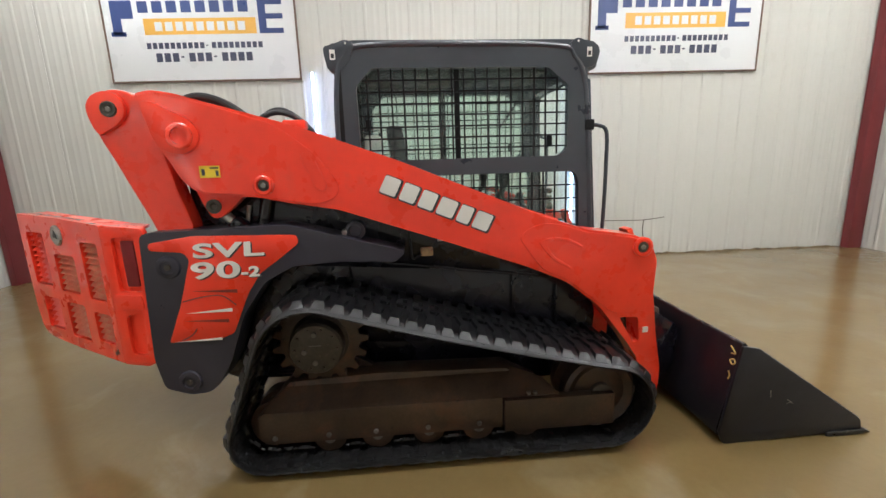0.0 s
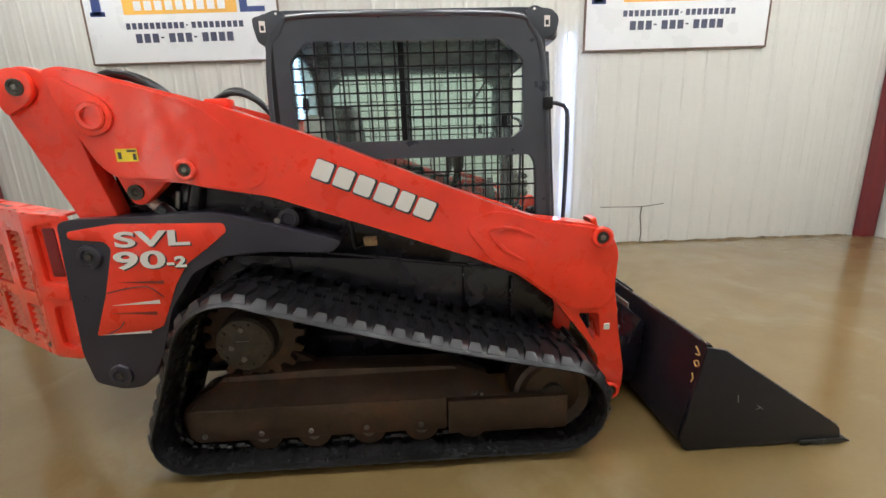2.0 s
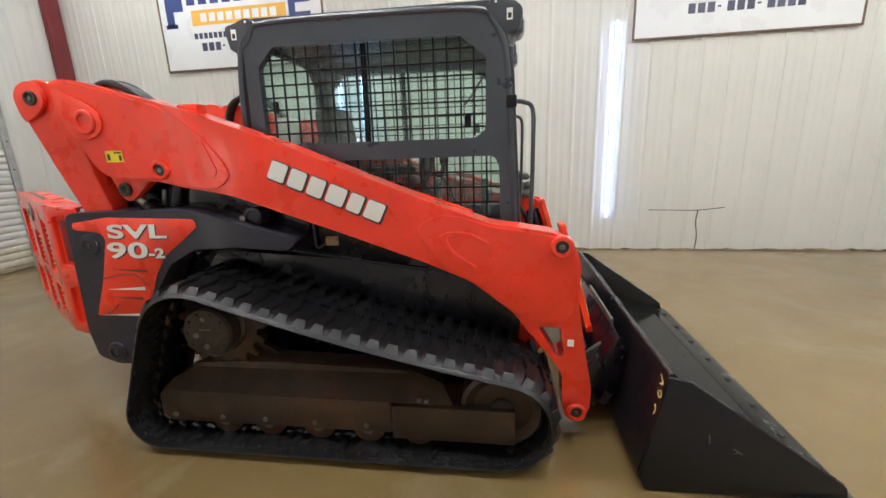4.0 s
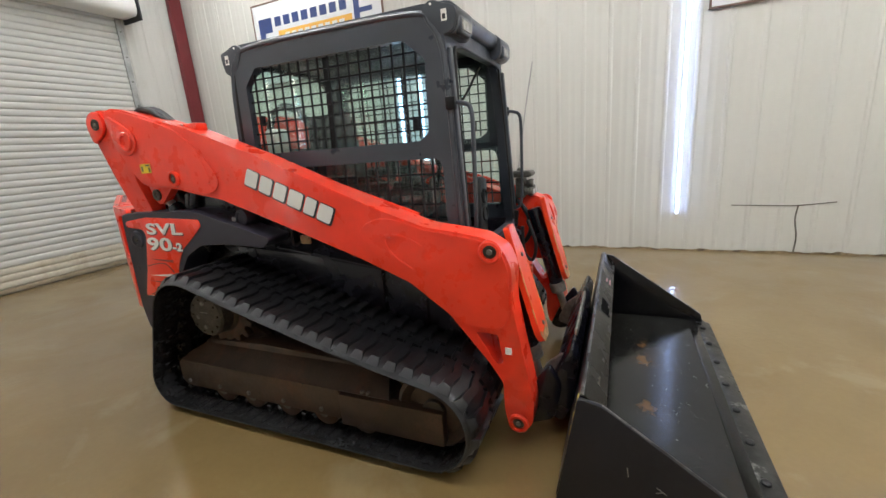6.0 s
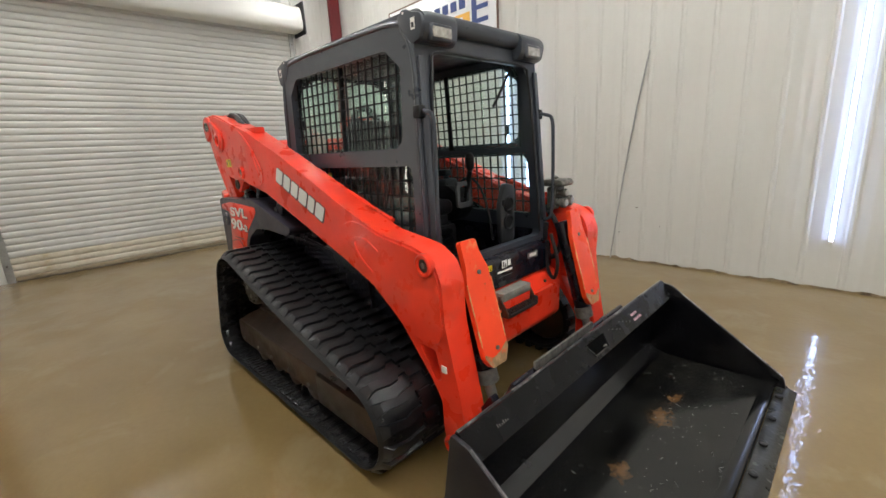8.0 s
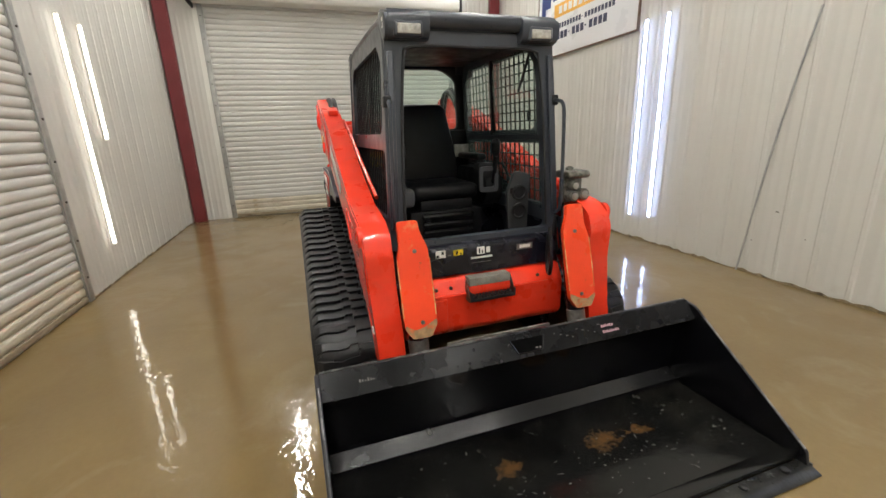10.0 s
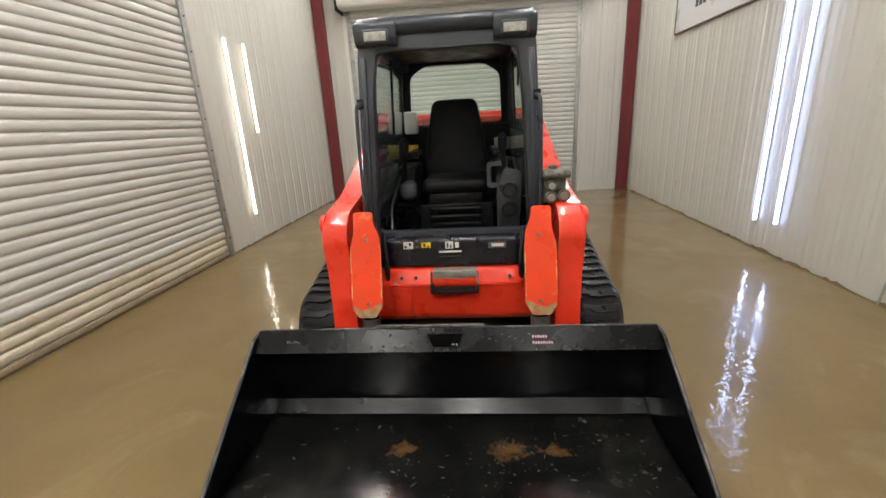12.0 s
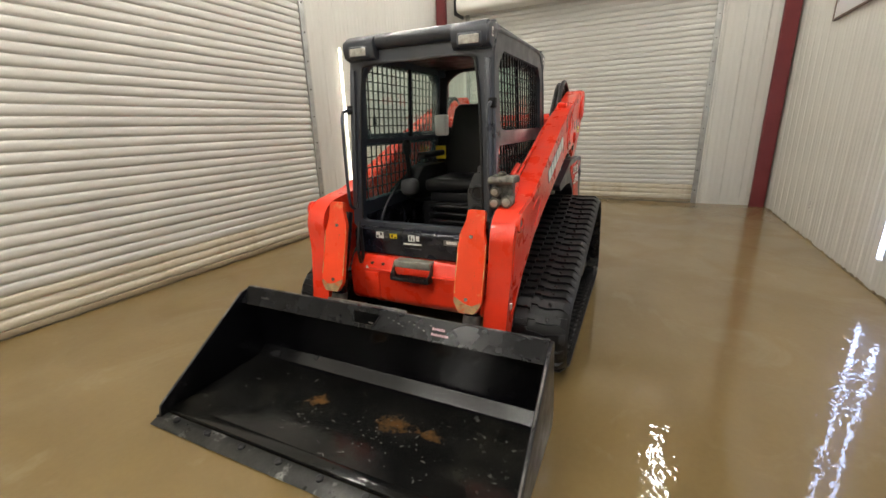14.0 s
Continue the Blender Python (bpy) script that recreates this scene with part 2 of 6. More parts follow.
def wet_floor():
    m = bpy.data.materials.new("wet_brown_concrete")
    m.use_nodes = True
    n, l = m.node_tree.nodes, m.node_tree.links
    b = n["Principled BSDF"]
    where = n.new("ShaderNodeTexCoord").outputs["Object"]

    def cloud(size, detail, rough=0.55, warp=0.0):
        c = n.new("ShaderNodeTexNoise")
        c.inputs["Scale"].default_value, c.inputs["Detail"].default_value, c.inputs["Roughness"].default_value = size, detail, rough
        c.inputs["Distortion"].default_value = warp
        l.new(where, c.inputs["Vector"])
        return c.outputs["Fac"]

    def ramp(value, *stops):
        r = n.new("ShaderNodeValToRGB")
        while len(r.color_ramp.elements) < len(stops):
            r.color_ramp.elements.new(0.5)
        for e, (p, c) in zip(r.color_ramp.elements, stops):
            e.position, e.color = p, (*c, 1)
        l.new(value, r.inputs[0])
        return r.outputs[0]

    base = ramp(cloud(0.5, 3, 0.5, 0.5), (0.30, (0.184, 0.126, 0.050)), (0.50, (0.211, 0.146, 0.058)), (0.72, (0.240, 0.170, 0.072)))
    speck = ramp(cloud(28, 4, 0.6), (0.3, (0.95, 0.945, 0.93)), (0.65, (1, 1, 1)))
    blot = ramp(cloud(1.9, 4, 0.55, 0.4), (0.30, (0.93, 0.92, 0.89)), (0.62, (1, 1, 1)))
    made = base
    # pale film where the water has dried off
    pale = n.new("ShaderNodeMix")
    pale.data_type = "RGBA"
    l.new(ramp(cloud(1.5, 7, 0.62, 0.8), (0.56, (0, 0, 0)), (0.66, (0.32,) * 3)), pale.inputs["Factor"])
    l.new(made, pale.inputs["A"])
    pale.inputs["B"].default_value = (0.29, 0.235, 0.14, 1)
    made = pale.outputs["Result"]
    for layer in (speck, blot):
        mix = n.new("ShaderNodeMix")
        mix.data_type, mix.blend_type = "RGBA", "MULTIPLY"
        mix.inputs["Factor"].default_value = 1.0
        l.new(made, mix.inputs["A"])
        l.new(layer, mix.inputs["B"])
        made = mix.outputs["Result"]
    l.new(made, b.inputs["Base Color"])
    rough = ramp(cloud(1.6, 4, 0.55, 0.6), (0.40, (0.34,) * 3), (0.62, (0.46,) * 3))
    l.new(rough, b.inputs["Roughness"])
    # slow swell of the water film, and the grain of the concrete below it
    swell = n.new("ShaderNodeBump")
    swell.inputs["Strength"].default_value, swell.inputs["Distance"].default_value = 0.07, 0.006
    l.new(cloud(5.0, 2, 0.4, 0.6), swell.inputs["Height"])
    relief = n.new("ShaderNodeBump")
    relief.inputs["Strength"].default_value, relief.inputs["Distance"].default_value = 0.22, 0.0012
    l.new(cloud(38.0, 3, 0.6, 0.4), relief.inputs["Height"])
    l.new(swell.outputs[0], relief.inputs["Normal"])
    l.new(relief.outputs[0], b.inputs["Normal"])
    b.inputs["Specular IOR Level"].default_value = 0.08
    # the film itself: still in places, rippled by the floor's texture in others
    b.inputs["Coat Weight"].default_value = 1.0
    b.inputs["Coat IOR"].default_value = 1.55
    film = ramp(cloud(1.05, 6, 0.58, 0.5), (0.52, (0.035,) * 3), (0.58, (0.08,) * 3), (0.66, (0.20,) * 3))
    l.new(film, b.inputs["Coat Roughness"])
    ripple = n.new("ShaderNodeBump")
    ripple.inputs["Distance"].default_value = 0.005
    l.new(ramp(cloud(1.1, 2, 0.45, 0.5), (0.34, (0.12,) * 3), (0.62, (0.50,) * 3)), ripple.inputs["Strength"])
    l.new(cloud(11.0, 1, 0.4, 1.5), ripple.inputs["Height"])
    l.new(swell.outputs[0], ripple.inputs["Normal"])
    l.new(ripple.outputs[0], b.inputs["Coat Normal"])
    return m


FLOOR = wet_floor()


# ---- mesh helpers ----
def finish(bm, bevel=0.0, segments=2, angle=30):
    bmesh.ops.recalc_face_normals(bm, faces=bm.faces)
    if bevel:
        edges = [e for e in bm.edges if len(e.link_faces) == 2 and e.calc_face_angle(0) > radians(angle)]
        bmesh.ops.bevel(bm, geom=edges, offset=bevel, segments=segments, affect="EDGES", profile=0.5, clamp_overlap=True)
    return bm


def to_mesh(name, bm, material, smooth=26):
    me = bpy.data.meshes.new(name)
    bm.to_mesh(me)
    bm.free()
    me.materials.append(material)
    me.shade_smooth()
    me.set_sharp_from_angle(angle=radians(smooth))
    return me


def depth(ob):
    return 0 if ob.parent is None else 1 + depth(ob.parent)


EVEN = {"lift_arm", "welded_plate", "rear_link", "rear_door", "cab_side", "front_frame", "rear_fender", "front_beam", "front_panel", "roof", "pressed_rib", "cylinder_guard", "bucket"}


def part(name, bm, material, parent, label=""):
    """Links a bmesh as one mesh under a thing, a part or, at the deepest, beside a sub-part."""
    while depth(parent) >= 2:
        parent = parent.parent
    ob = new(name, to_mesh(name, bm, material))
    ob.parent = parent
    if name in EVEN:
        even = ob.modifiers.new("even_shading", "WEIGHTED_NORMAL")
        even.keep_sharp, even.weight = True, 100
    return tagged(ob, label)


def thing(name, label, category, m=None, group="", kind=""):
    ob = new(name)
    ob.empty_display_size = 0.2
    if m is not None:
        ob.matrix_world = m
    return tagged(ob, label, category, group, kind)


def setting(name, bm, material, label, category):
    return tagged(new(name, to_mesh(name, bm, material)), label, category, kind="structure")


def at_axis(axis, a, b, c):
    return {"y": (a, c, b), "x": (c, a, b), "z": (a, b, c)}[axis]


def prism(bm, outline, lo, hi, axis="y", holes=()):
    """A plate of any outline, with holes, between lo and hi along an axis."""
    loops = [outline, *holes]
    rings = [[[bm.verts.new(at_axis(axis, a, b, c)) for a, b in loop] for loop in loops] for c in (lo, hi)]
    for low, high in zip(*rings):
        for i in range(len(low)):
            j = (i + 1) % len(low)
            bm.faces.new((low[i], low[j], high[j], high[i]))
    if not holes:
        bm.faces.new(rings[0][0])
        bm.faces.new(rings[1][0])
    else:
        from mathutils.geometry import tessellate_polygon
        tris = tessellate_polygon([[Vector((a, b, 0)) for a, b in loop] for loop in loops])
        for ring in rings:
            flat = [v for loop in ring for v in loop]
            for t in tris:
                try:
                    bm.faces.new([flat[i] for i in t])
                except ValueError:
                    pass
    return bm


def box(x0, x1, y0, y1, z0, z1, bevel=0.006, bm=None, segments=2):
    fresh = bmesh.new()
    prism(fresh, [(x0, z0), (x1, z0), (x1, z1), (x0, z1)], y0, y1)
    finish(fresh, bevel, segments)
    return merge(bm, fresh) if bm else fresh


def merge(bm, other):
    me = bpy.data.meshes.new("joined")
    other.to_mesh(me)
    other.free()
    bm.from_mesh(me)
    bpy.data.meshes.remove(me)
    return bm


def plate(outline, lo, hi, axis="y", holes=(), bevel=0.005, bm=None):
    fresh = finish(prism(bmesh.new(), outline, lo, hi, axis, holes), bevel)
    return merge(bm, fresh) if bm else fresh


def rounded(points, r, n=4):
    """The outline with its corners rounded."""
    out = []
    for i, p in enumerate(points):
        p = Vector(p)
        a, b = Vector(points[i - 1]) - p, Vector(points[(i + 1) % len(points)]) - p
        k = min(r, a.length * 0.45, b.length * 0.45)
        p0, p2 = p + a.normalized() * k, p + b.normalized() * k
        for s in range(n + 1):
            t = s / n
            out.append(tuple((1 - t) ** 2 * p0 + 2 * t * (1 - t) * p + t * t * p2))
    return out


def rect(x0, x1, z0, z1, r=0.0, n=4):
    pts = [(x0, z0), (x1, z0), (x1, z1), (x0, z1)]
    return rounded(pts, r, n) if r else pts


def cylinder(p0, p1, r0, r1=None, n=20, bevel=0.003, bm=None):
    p0, p1 = Vector(p0), Vector(p1)
    fresh = bmesh.new()
    bmesh.ops.create_cone(fresh, cap_ends=True, segments=n, radius1=r0, radius2=r0 if r1 is None else r1, depth=(p1 - p0).length)
    fresh.transform(Matrix.Translation((p0 + p1) / 2) @ (p1 - p0).to_track_quat("Z", "Y").to_matrix().to_4x4())
    finish(fresh, bevel, 1, 50)
    return merge(bm, fresh) if bm else fresh


def lathe(profile, centre, axis="y", n=36, bm=None):
    """A turned body: rows of (radius, offset along the axis)."""
    fresh = bmesh.new()
    rings = []
    for r, off in profile:
        ring = []
        for i in range(n):
            a = 2 * math.pi * i / n
            u, v = r * math.cos(a), r * math.sin(a)
            p = at_axis(axis, u, v, off)
            ring.append(fresh.verts.new(Vector(p) + Vector(centre)))
        rings.append(ring)
    for a, b in zip(rings, rings[1:]):
        for i in range(n):
            fresh.faces.new((a[i], a[(i + 1) % n], b[(i + 1) % n], b[i]))
    fresh.faces.new(rings[0])
    fresh.faces.new(rings[-1])
    finish(fresh)
    return merge(bm, fresh) if bm else fresh


def sweep(points, r, n=8, bm=None, steps=6):
    """A round bar or hose along a smooth line through the points."""
    pts = [Vector(p) for p in points]
    line = []
    for i in range(len(pts) - 1):
        p0, p1, p2, p3 = pts[max(i - 1, 0)], pts[i], pts[i + 1], pts[min(i + 2, len(pts) - 1)]
        for s in range(steps):
            t = s / steps
            line.append(0.5 * (2 * p1 + (p2 - p0) * t + (2 * p0 - 5 * p1 + 4 * p2 - p3) * t * t + (3 * p1 - p0 - 3 * p2 + p3) * t ** 3))
    line.append(pts[-1])
    fresh = bmesh.new()
    rings, side = [], None
    for i, p in enumerate(line):
        ahead = (line[min(i + 1, len(line) - 1)] - line[max(i - 1, 0)]).normalized()
        if side is None:
            side = ahead.orthogonal().normalized()
        side = (side - ahead * side.dot(ahead)).normalized()
        up = ahead.cross(side)
        rings.append([fresh.verts.new(p + r * (math.cos(2 * math.pi * k / n) * side + math.sin(2 * math.pi * k / n) * up)) for k in range(n)])
    for a, b in zip(rings, rings[1:]):
        for k in range(n):
            fresh.faces.new((a[k], a[(k + 1) % n], b[(k + 1) % n], b[k]))
    fresh.faces.new(rings[0])
    fresh.faces.new(rings[-1])
    finish(fresh)
    return merge(bm, fresh) if bm else fresh


def bent(bm, rule):
    for v in bm.verts:
        v.co = rule(v.co.copy())
    return bm


# ---- the hall ----
X0, X1, Y0, Y1, TOP = -5.68, 7.18, 0.05, 6.605, 5.2
DOOR_TOP = 3.85

ground = bmesh.new()
prism(ground, [(X0 - 0.6, Y0 - 0.6), (X1 + 0.6, Y0 - 0.6), (X1 + 0.6, Y1 + 0.6), (X0 - 0.6, Y1 + 0.6)], -0.15, 0.0, "z")
setting("floor", finish(ground), FLOOR, "wet glossy brown concrete floor of the hall", "floor")
setting("ceiling", box(X0 - 0.3, X1 + 0.3, Y0 - 0.3, Y1 + 0.3, TOP, TOP + 0.1, 0), CEILING, "plain grey hall ceiling above the lamps", "ceiling")


def wall(name, outline, lo, hi, axis, holes=()):
    return setting(name, plate(outline, lo, hi, axis, holes, 0), WALL_BACK, "white ribbed metal panel wall", "wall")


RIB = 0.305


def panel_mesh(height, width=3 * RIB):
    """One ribbed steel sheet: along x, up z, ribs towards -y."""
    bm = bmesh.new()
    rows = []
    for k in range(round(width / RIB)):
        o = k * RIB
        rows += [(o, 0), (o + 0.004, 0), (o + 0.020, 0.0080), (o + 0.044, 0.0080), (o + 0.060, 0), (o + 0.130, 0), (o + 0.138, 0.0019), (o + 0.158, 0.0019), (o + 0.166, 0), (o + 0.210, 0), (o + 0.218, 0.0019), (o + 0.238, 0.0019), (o + 0.246, 0)]
    rows.append((width - 0.002, 0))
    low = [bm.verts.new((x, -d, 0)) for x, d in rows]
    high = [bm.verts.new((x, -d, height)) for x, d in rows]
    for i in range(len(rows) - 1):
        bm.faces.new((low[i], low[i + 1], high[i + 1], high[i]))
    back = [bm.verts.new((x, 0.006, z)) for x in (rows[0][0], rows[-1][0]) for z in (0, height)]
    bm.faces.new((back[0], back[1], back[3], back[2]))
    bm.faces.new((low[0], high[0], back[1], back[0]))
    bm.faces.new((low[-1], back[2], back[3], high[-1]))
    return to_mesh("panel", finish(bm), WALL, 20)


PANELS = {}


def sheet(parent, x, y, turn, height, z=0.0, ribs=3):
    key = (round(height, 3), ribs)
    if key not in PANELS:
        PANELS[key] = panel_mesh(height, ribs * RIB)
    ob = new("panel", PANELS[key])
    ob.parent = parent
    ob.matrix_world = pose(x, y, z, 0, 0, turn)
    return ob


A_Y0, A_Y1 = 0.80, 5.46
B_X0, B_X1 = -1.36, 3.30
north = wall("wall_north", [(X0 - 0.25, 0), (X1 + 0.25, 0), (X1 + 0.25, TOP), (X0 - 0.25, TOP)], Y1 + 0.008, Y1 + 0.25, "y")
south = wall("wall_south", [(X0 - 0.25, 0), (X1 + 0.25, 0), (X1 + 0.25, TOP), (X0 - 0.25, TOP)], Y0 - 0.25, Y0 - 0.008, "y", [rect(B_X0, B_X1, 0.002, DOOR_TOP)])
west = wall("wall_west", [(Y0 - 0.008, 0), (Y1 + 0.008, 0), (Y1 + 0.008, TOP), (Y0 - 0.008, TOP)], X0 - 0.25, X0 - 0.008, "x", [rect(A_Y0, A_Y1, 0.002, DOOR_TOP)])
east = wall("wall_east", [(Y0 - 0.008, 0), (Y1 + 0.008, 0), (Y1 + 0.008, TOP), (Y0 - 0.008, TOP)], X1 + 0.008, X1 + 0.25, "x")


def roll_door(name, length, m, label):
    """A roll-up curtain of interlocked slats with guides, bottom bar and barrel hood; along x, facing -y."""
    door = thing(name, label, "door", m, kind="structure")
    pitch = 0.094
    bm = bmesh.new()
    face = [(0.0, 0.0), (-0.012, 0.006), (-0.019, 0.03), (-0.019, 0.066), (-0.012, 0.083), (0.002, 0.088), (0.002, 0.094), (0.014, 0.094), (0.014, 0.0)]
    ends = [[bm.verts.new((x, d, z)) for d, z in face] for x in (0.03, length - 0.03)]
    for i in range(len(face)):
        j = (i + 1) % len(face)
        bm.faces.new((ends[0][i], ends[0][j], ends[1][j], ends[1][i]))
    bm.faces.new(ends[0])
    bm.faces.new(ends[1])
    me = to_mesh("slat", finish(bm), DOOR, 50)
    low = me.copy()
    low.materials[0] = DOOR_FOOT
    for k in range(int((DOOR_TOP - 0.07) / pitch) + 1):
        ob = new("slat", me if k > 2 else low)
        ob.parent = door
        ob.location = (0, 0.002 * math.sin(k * 1.7), 0.07 + k * pitch)
    part("bottom_bar", box(0.03, length - 0.03, -0.028, 0.02, 0.012, 0.068, 0.008), BAR_GRIME, door, "grimy bottom bar")
    part("rubber_seal", box(0.03, length - 0.03, -0.012, 0.012, 0.0, 0.012, 0.004), HOSE, door)
    for x, side in ((-0.06, 1), (length - 0.03, -1)):
        bm = box(x, x + 0.09, -0.045, -0.024, 0.0, DOOR_TOP + 0.1, 0.004)
        box(x + (0.0 if side > 0 else 0.07), x + (0.02 if side > 0 else 0.09), -0.024, 0.03, 0.0, DOOR_TOP + 0.1, 0.003, bm)
        guide = part("guide", bm, GUIDE, door)
        for k in range(10):
            part("bolt", cylinder((x + 0.045, -0.045, 0.25 + k * 0.38), (x + 0.045, -0.055, 0.25 + k * 0.38), 0.011, n=8, bevel=0), HUB, guide)
    hood = plate(rounded([(-0.02, DOOR_TOP), (-0.42, DOOR_TOP), (-0.46, DOOR_TOP + 0.12), (-0.40, DOOR_TOP + 0.42), (-0.02, DOOR_TOP + 0.5)], 0.1), -0.1, length + 0.1, "x", bevel=0.006)
    part("hood", hood, WALL_BACK, door)
    for x in (-0.14, length + 0.11):
        part("end_bracket", box(x, x + 0.03, -0.48, -0.02, DOOR_TOP - 0.06, DOOR_TOP + 0.5, 0.01), HOSE, door)
    return door


roll_door("roll_door", A_Y1 - A_Y0, pose(X0 - 0.02, A_Y0, 0, 0, 0, 90), "closed white slatted roll-up door at the end wall")
roll_door("roll_door", B_X1 - B_X0, pose(B_X1, Y0 - 0.02, 0, 0, 0, 180), "closed white slatted roll-up door in the long wall")


# ribbed sheets, wall by wall
for k in range(15):
    sheet(north, X0 + k * 3 * RIB, Y1, 0, TOP)
for k in range(5):
    sheet(south, B_X0 - 0.07 - k * 3 * RIB, Y0, 180, TOP)
for k in range(4):
    sheet(south, X1 - k * 3 * RIB, Y0, 180, TOP)
for k in range(5):
    sheet(south, B_X1 - 0.005 - k * 3 * RIB, Y0, 180, TOP - DOOR_TOP - 0.55, DOOR_TOP + 0.55)
sheet(west, X0, Y0, 90, TOP, ribs=2)
sheet(west, X0, A_Y1 + 0.08, 90, TOP)
for k in range(5):
    sheet(west, X0, A_Y0 + k * 3 * RIB, 90, TOP - DOOR_TOP - 0.55, DOOR_TOP + 0.55)
for k in range(7):
    sheet(east, X1, Y1 - k * 3 * RIB, -90, TOP)


def column(name, x0, x1, y0, y1):
    """A red steel frame column: two flanges and a web."""
    col = thing(name, "dark red painted steel frame column in the corner", "column", kind="structure")
    part("flange", box(x0, x1, y0, y0 + 0.016, 0, TOP, 0.003), COLUMN, col)
    part("flange", box(x0, x1, y1 - 0.016, y1, 0, TOP, 0.003), COLUMN, col)
    part("web", box(x0, x0 + 0.012, y0 + 0.016, y1 - 0.016, 0, TOP, 0), COLUMN, col)
    part("web", box(x1 - 0.012, x1, y0 + 0.016, y1 - 0.016, 0, TOP, 0), COLUMN, col)
    return col


column("column_1", X0 + 0.03, X0 + 0.13, Y0 + 0.03, Y0 + 0.25)
column("column_2", X0 + 0.03, X0 + 0.12, Y1 - 0.25, Y1 - 0.03)
column("column_3", X1 - 0.24, X1 - 0.03, Y1 - 0.16, Y1 - 0.03)

def grime_line(name, x0, x1, y0, y1, seed):
    """An uneven line of dried mud along a wall foot."""
    rng_ = random.Random(seed)
    n = int((x1 - x0) / 0.06)
    tops = [0.010 + 0.022 * rng_.random() ** 2 + 0.008 * math.sin(k * 0.37) ** 2 for k in range(n + 1)]
    line = [(x0 + (x1 - x0) * k / n, tops[k]) for k in range(n + 1)]
    bm = prism(bmesh.new(), [(x0, 0.0), (x1, 0.0)] + line[::-1], y0, y1)
    setting(name, finish(bm), TRIM, "uneven line of dried brown mud along the wall foot", "trim")


grime_line("baseboard_1", X0 + 0.3, X1 - 0.3, Y1 - 0.0135, Y1 - 0.0105, 5)
grime_line("baseboard_2", X0 + 0.3, B_X0 - 0.08, Y0 + 0.0105, Y0 + 0.0135, 8)


def tube_light(x, y, z0, z1, face, material, label):
    """A vertical bare tube held off the wall by a slim batten and its end sockets; face: +1 looks to +y."""
    lamp = thing("tube_light", label, "lamp", group="wall tube lights")

    def block(name, half, d0, d1, a, b):
        part(name, box(x - half, x + half, min(y + face * d0, y + face * d1), max(y + face * d0, y + face * d1), a, b, 0.003), WALL_BACK, lamp)

    block("batten", 0.015, 0.0, 0.008, z0 - 0.02, z1 + 0.02)
    part("tube", cylinder((x, y + face * 0.025, z0), (x, y + face * 0.025, z1), 0.0155, n=16, bevel=0), material, lamp, "glowing tube")
    for z in (z0 - 0.010, z1 + 0.010):
        block("end_socket", 0.0165, 0.0, 0.043, z - 0.011, z + 0.011)


COOL_LABEL, WARM_LABEL = "lit cool white vertical tube light on the wall", "lit warm white vertical tube light on the wall"
tube_light(-1.235, Y1 - 0.014, 0.33, 2.80, -1, TUBE, COOL_LABEL)
tube_light(-0.89, Y1 - 0.014, 0.36, 2.80, -1, TUBE, COOL_LABEL)
tube_light(2.47, Y1 - 0.014, 0.48, 2.94, -1, TUBE, COOL_LABEL)
tube_light(-2.10, Y0 + 0.014, 0.43, 2.80, 1, WARM_TUBE, WARM_LABEL)
tube_light(-2.57, Y0 + 0.014, 1.59, 2.80, 1, WARM_TUBE, WARM_LABEL)


def ceiling_lamp(x, y, tubes):
    """A long strip lamp under the ceiling, with one tube or two."""
    lamp = thing("ceiling_lamp", "lit white strip lamp under the ceiling, out of view", "lamp", group="ceiling lamps")
    wide = 0.04 + 0.045 * tubes
    part("housing", box(x - 1.25, x + 1.25, y - wide, y + wide, 4.93, 5.0, 0.01), WALL_BACK, lamp)
    for k in range(tubes):
        yc = y + 0.085 * (k - (tubes - 1) / 2)
        part("tube", box(x - 1.2, x + 1.2, yc - 0.03, yc + 0.03, 4.918, 4.929, 0.004), PANEL_LIGHT, lamp, "glowing tube")
    for dx in (-0.9, 0.9):
        part("hanger", cylinder((x + dx, y, 5.0), (x + dx, y, TOP), 0.006, n=6, bevel=0), STEEL, lamp)


# -4.4 and -3.7 follow floor glints, 3.0 the heel glint; others are added, unseen.
for lx, ly, count in ((-4.4, 1.47, 1), (-1.2, 1.47, 1), (2.0, 1.47, 1), (5.7, 1.7, 2), (-3.7, 5.35, 1), (0.6, 4.6, 1), (5.7, 4.8, 1), (3.0, 3.35, 1)):
    ceiling_lamp(lx, ly, count)


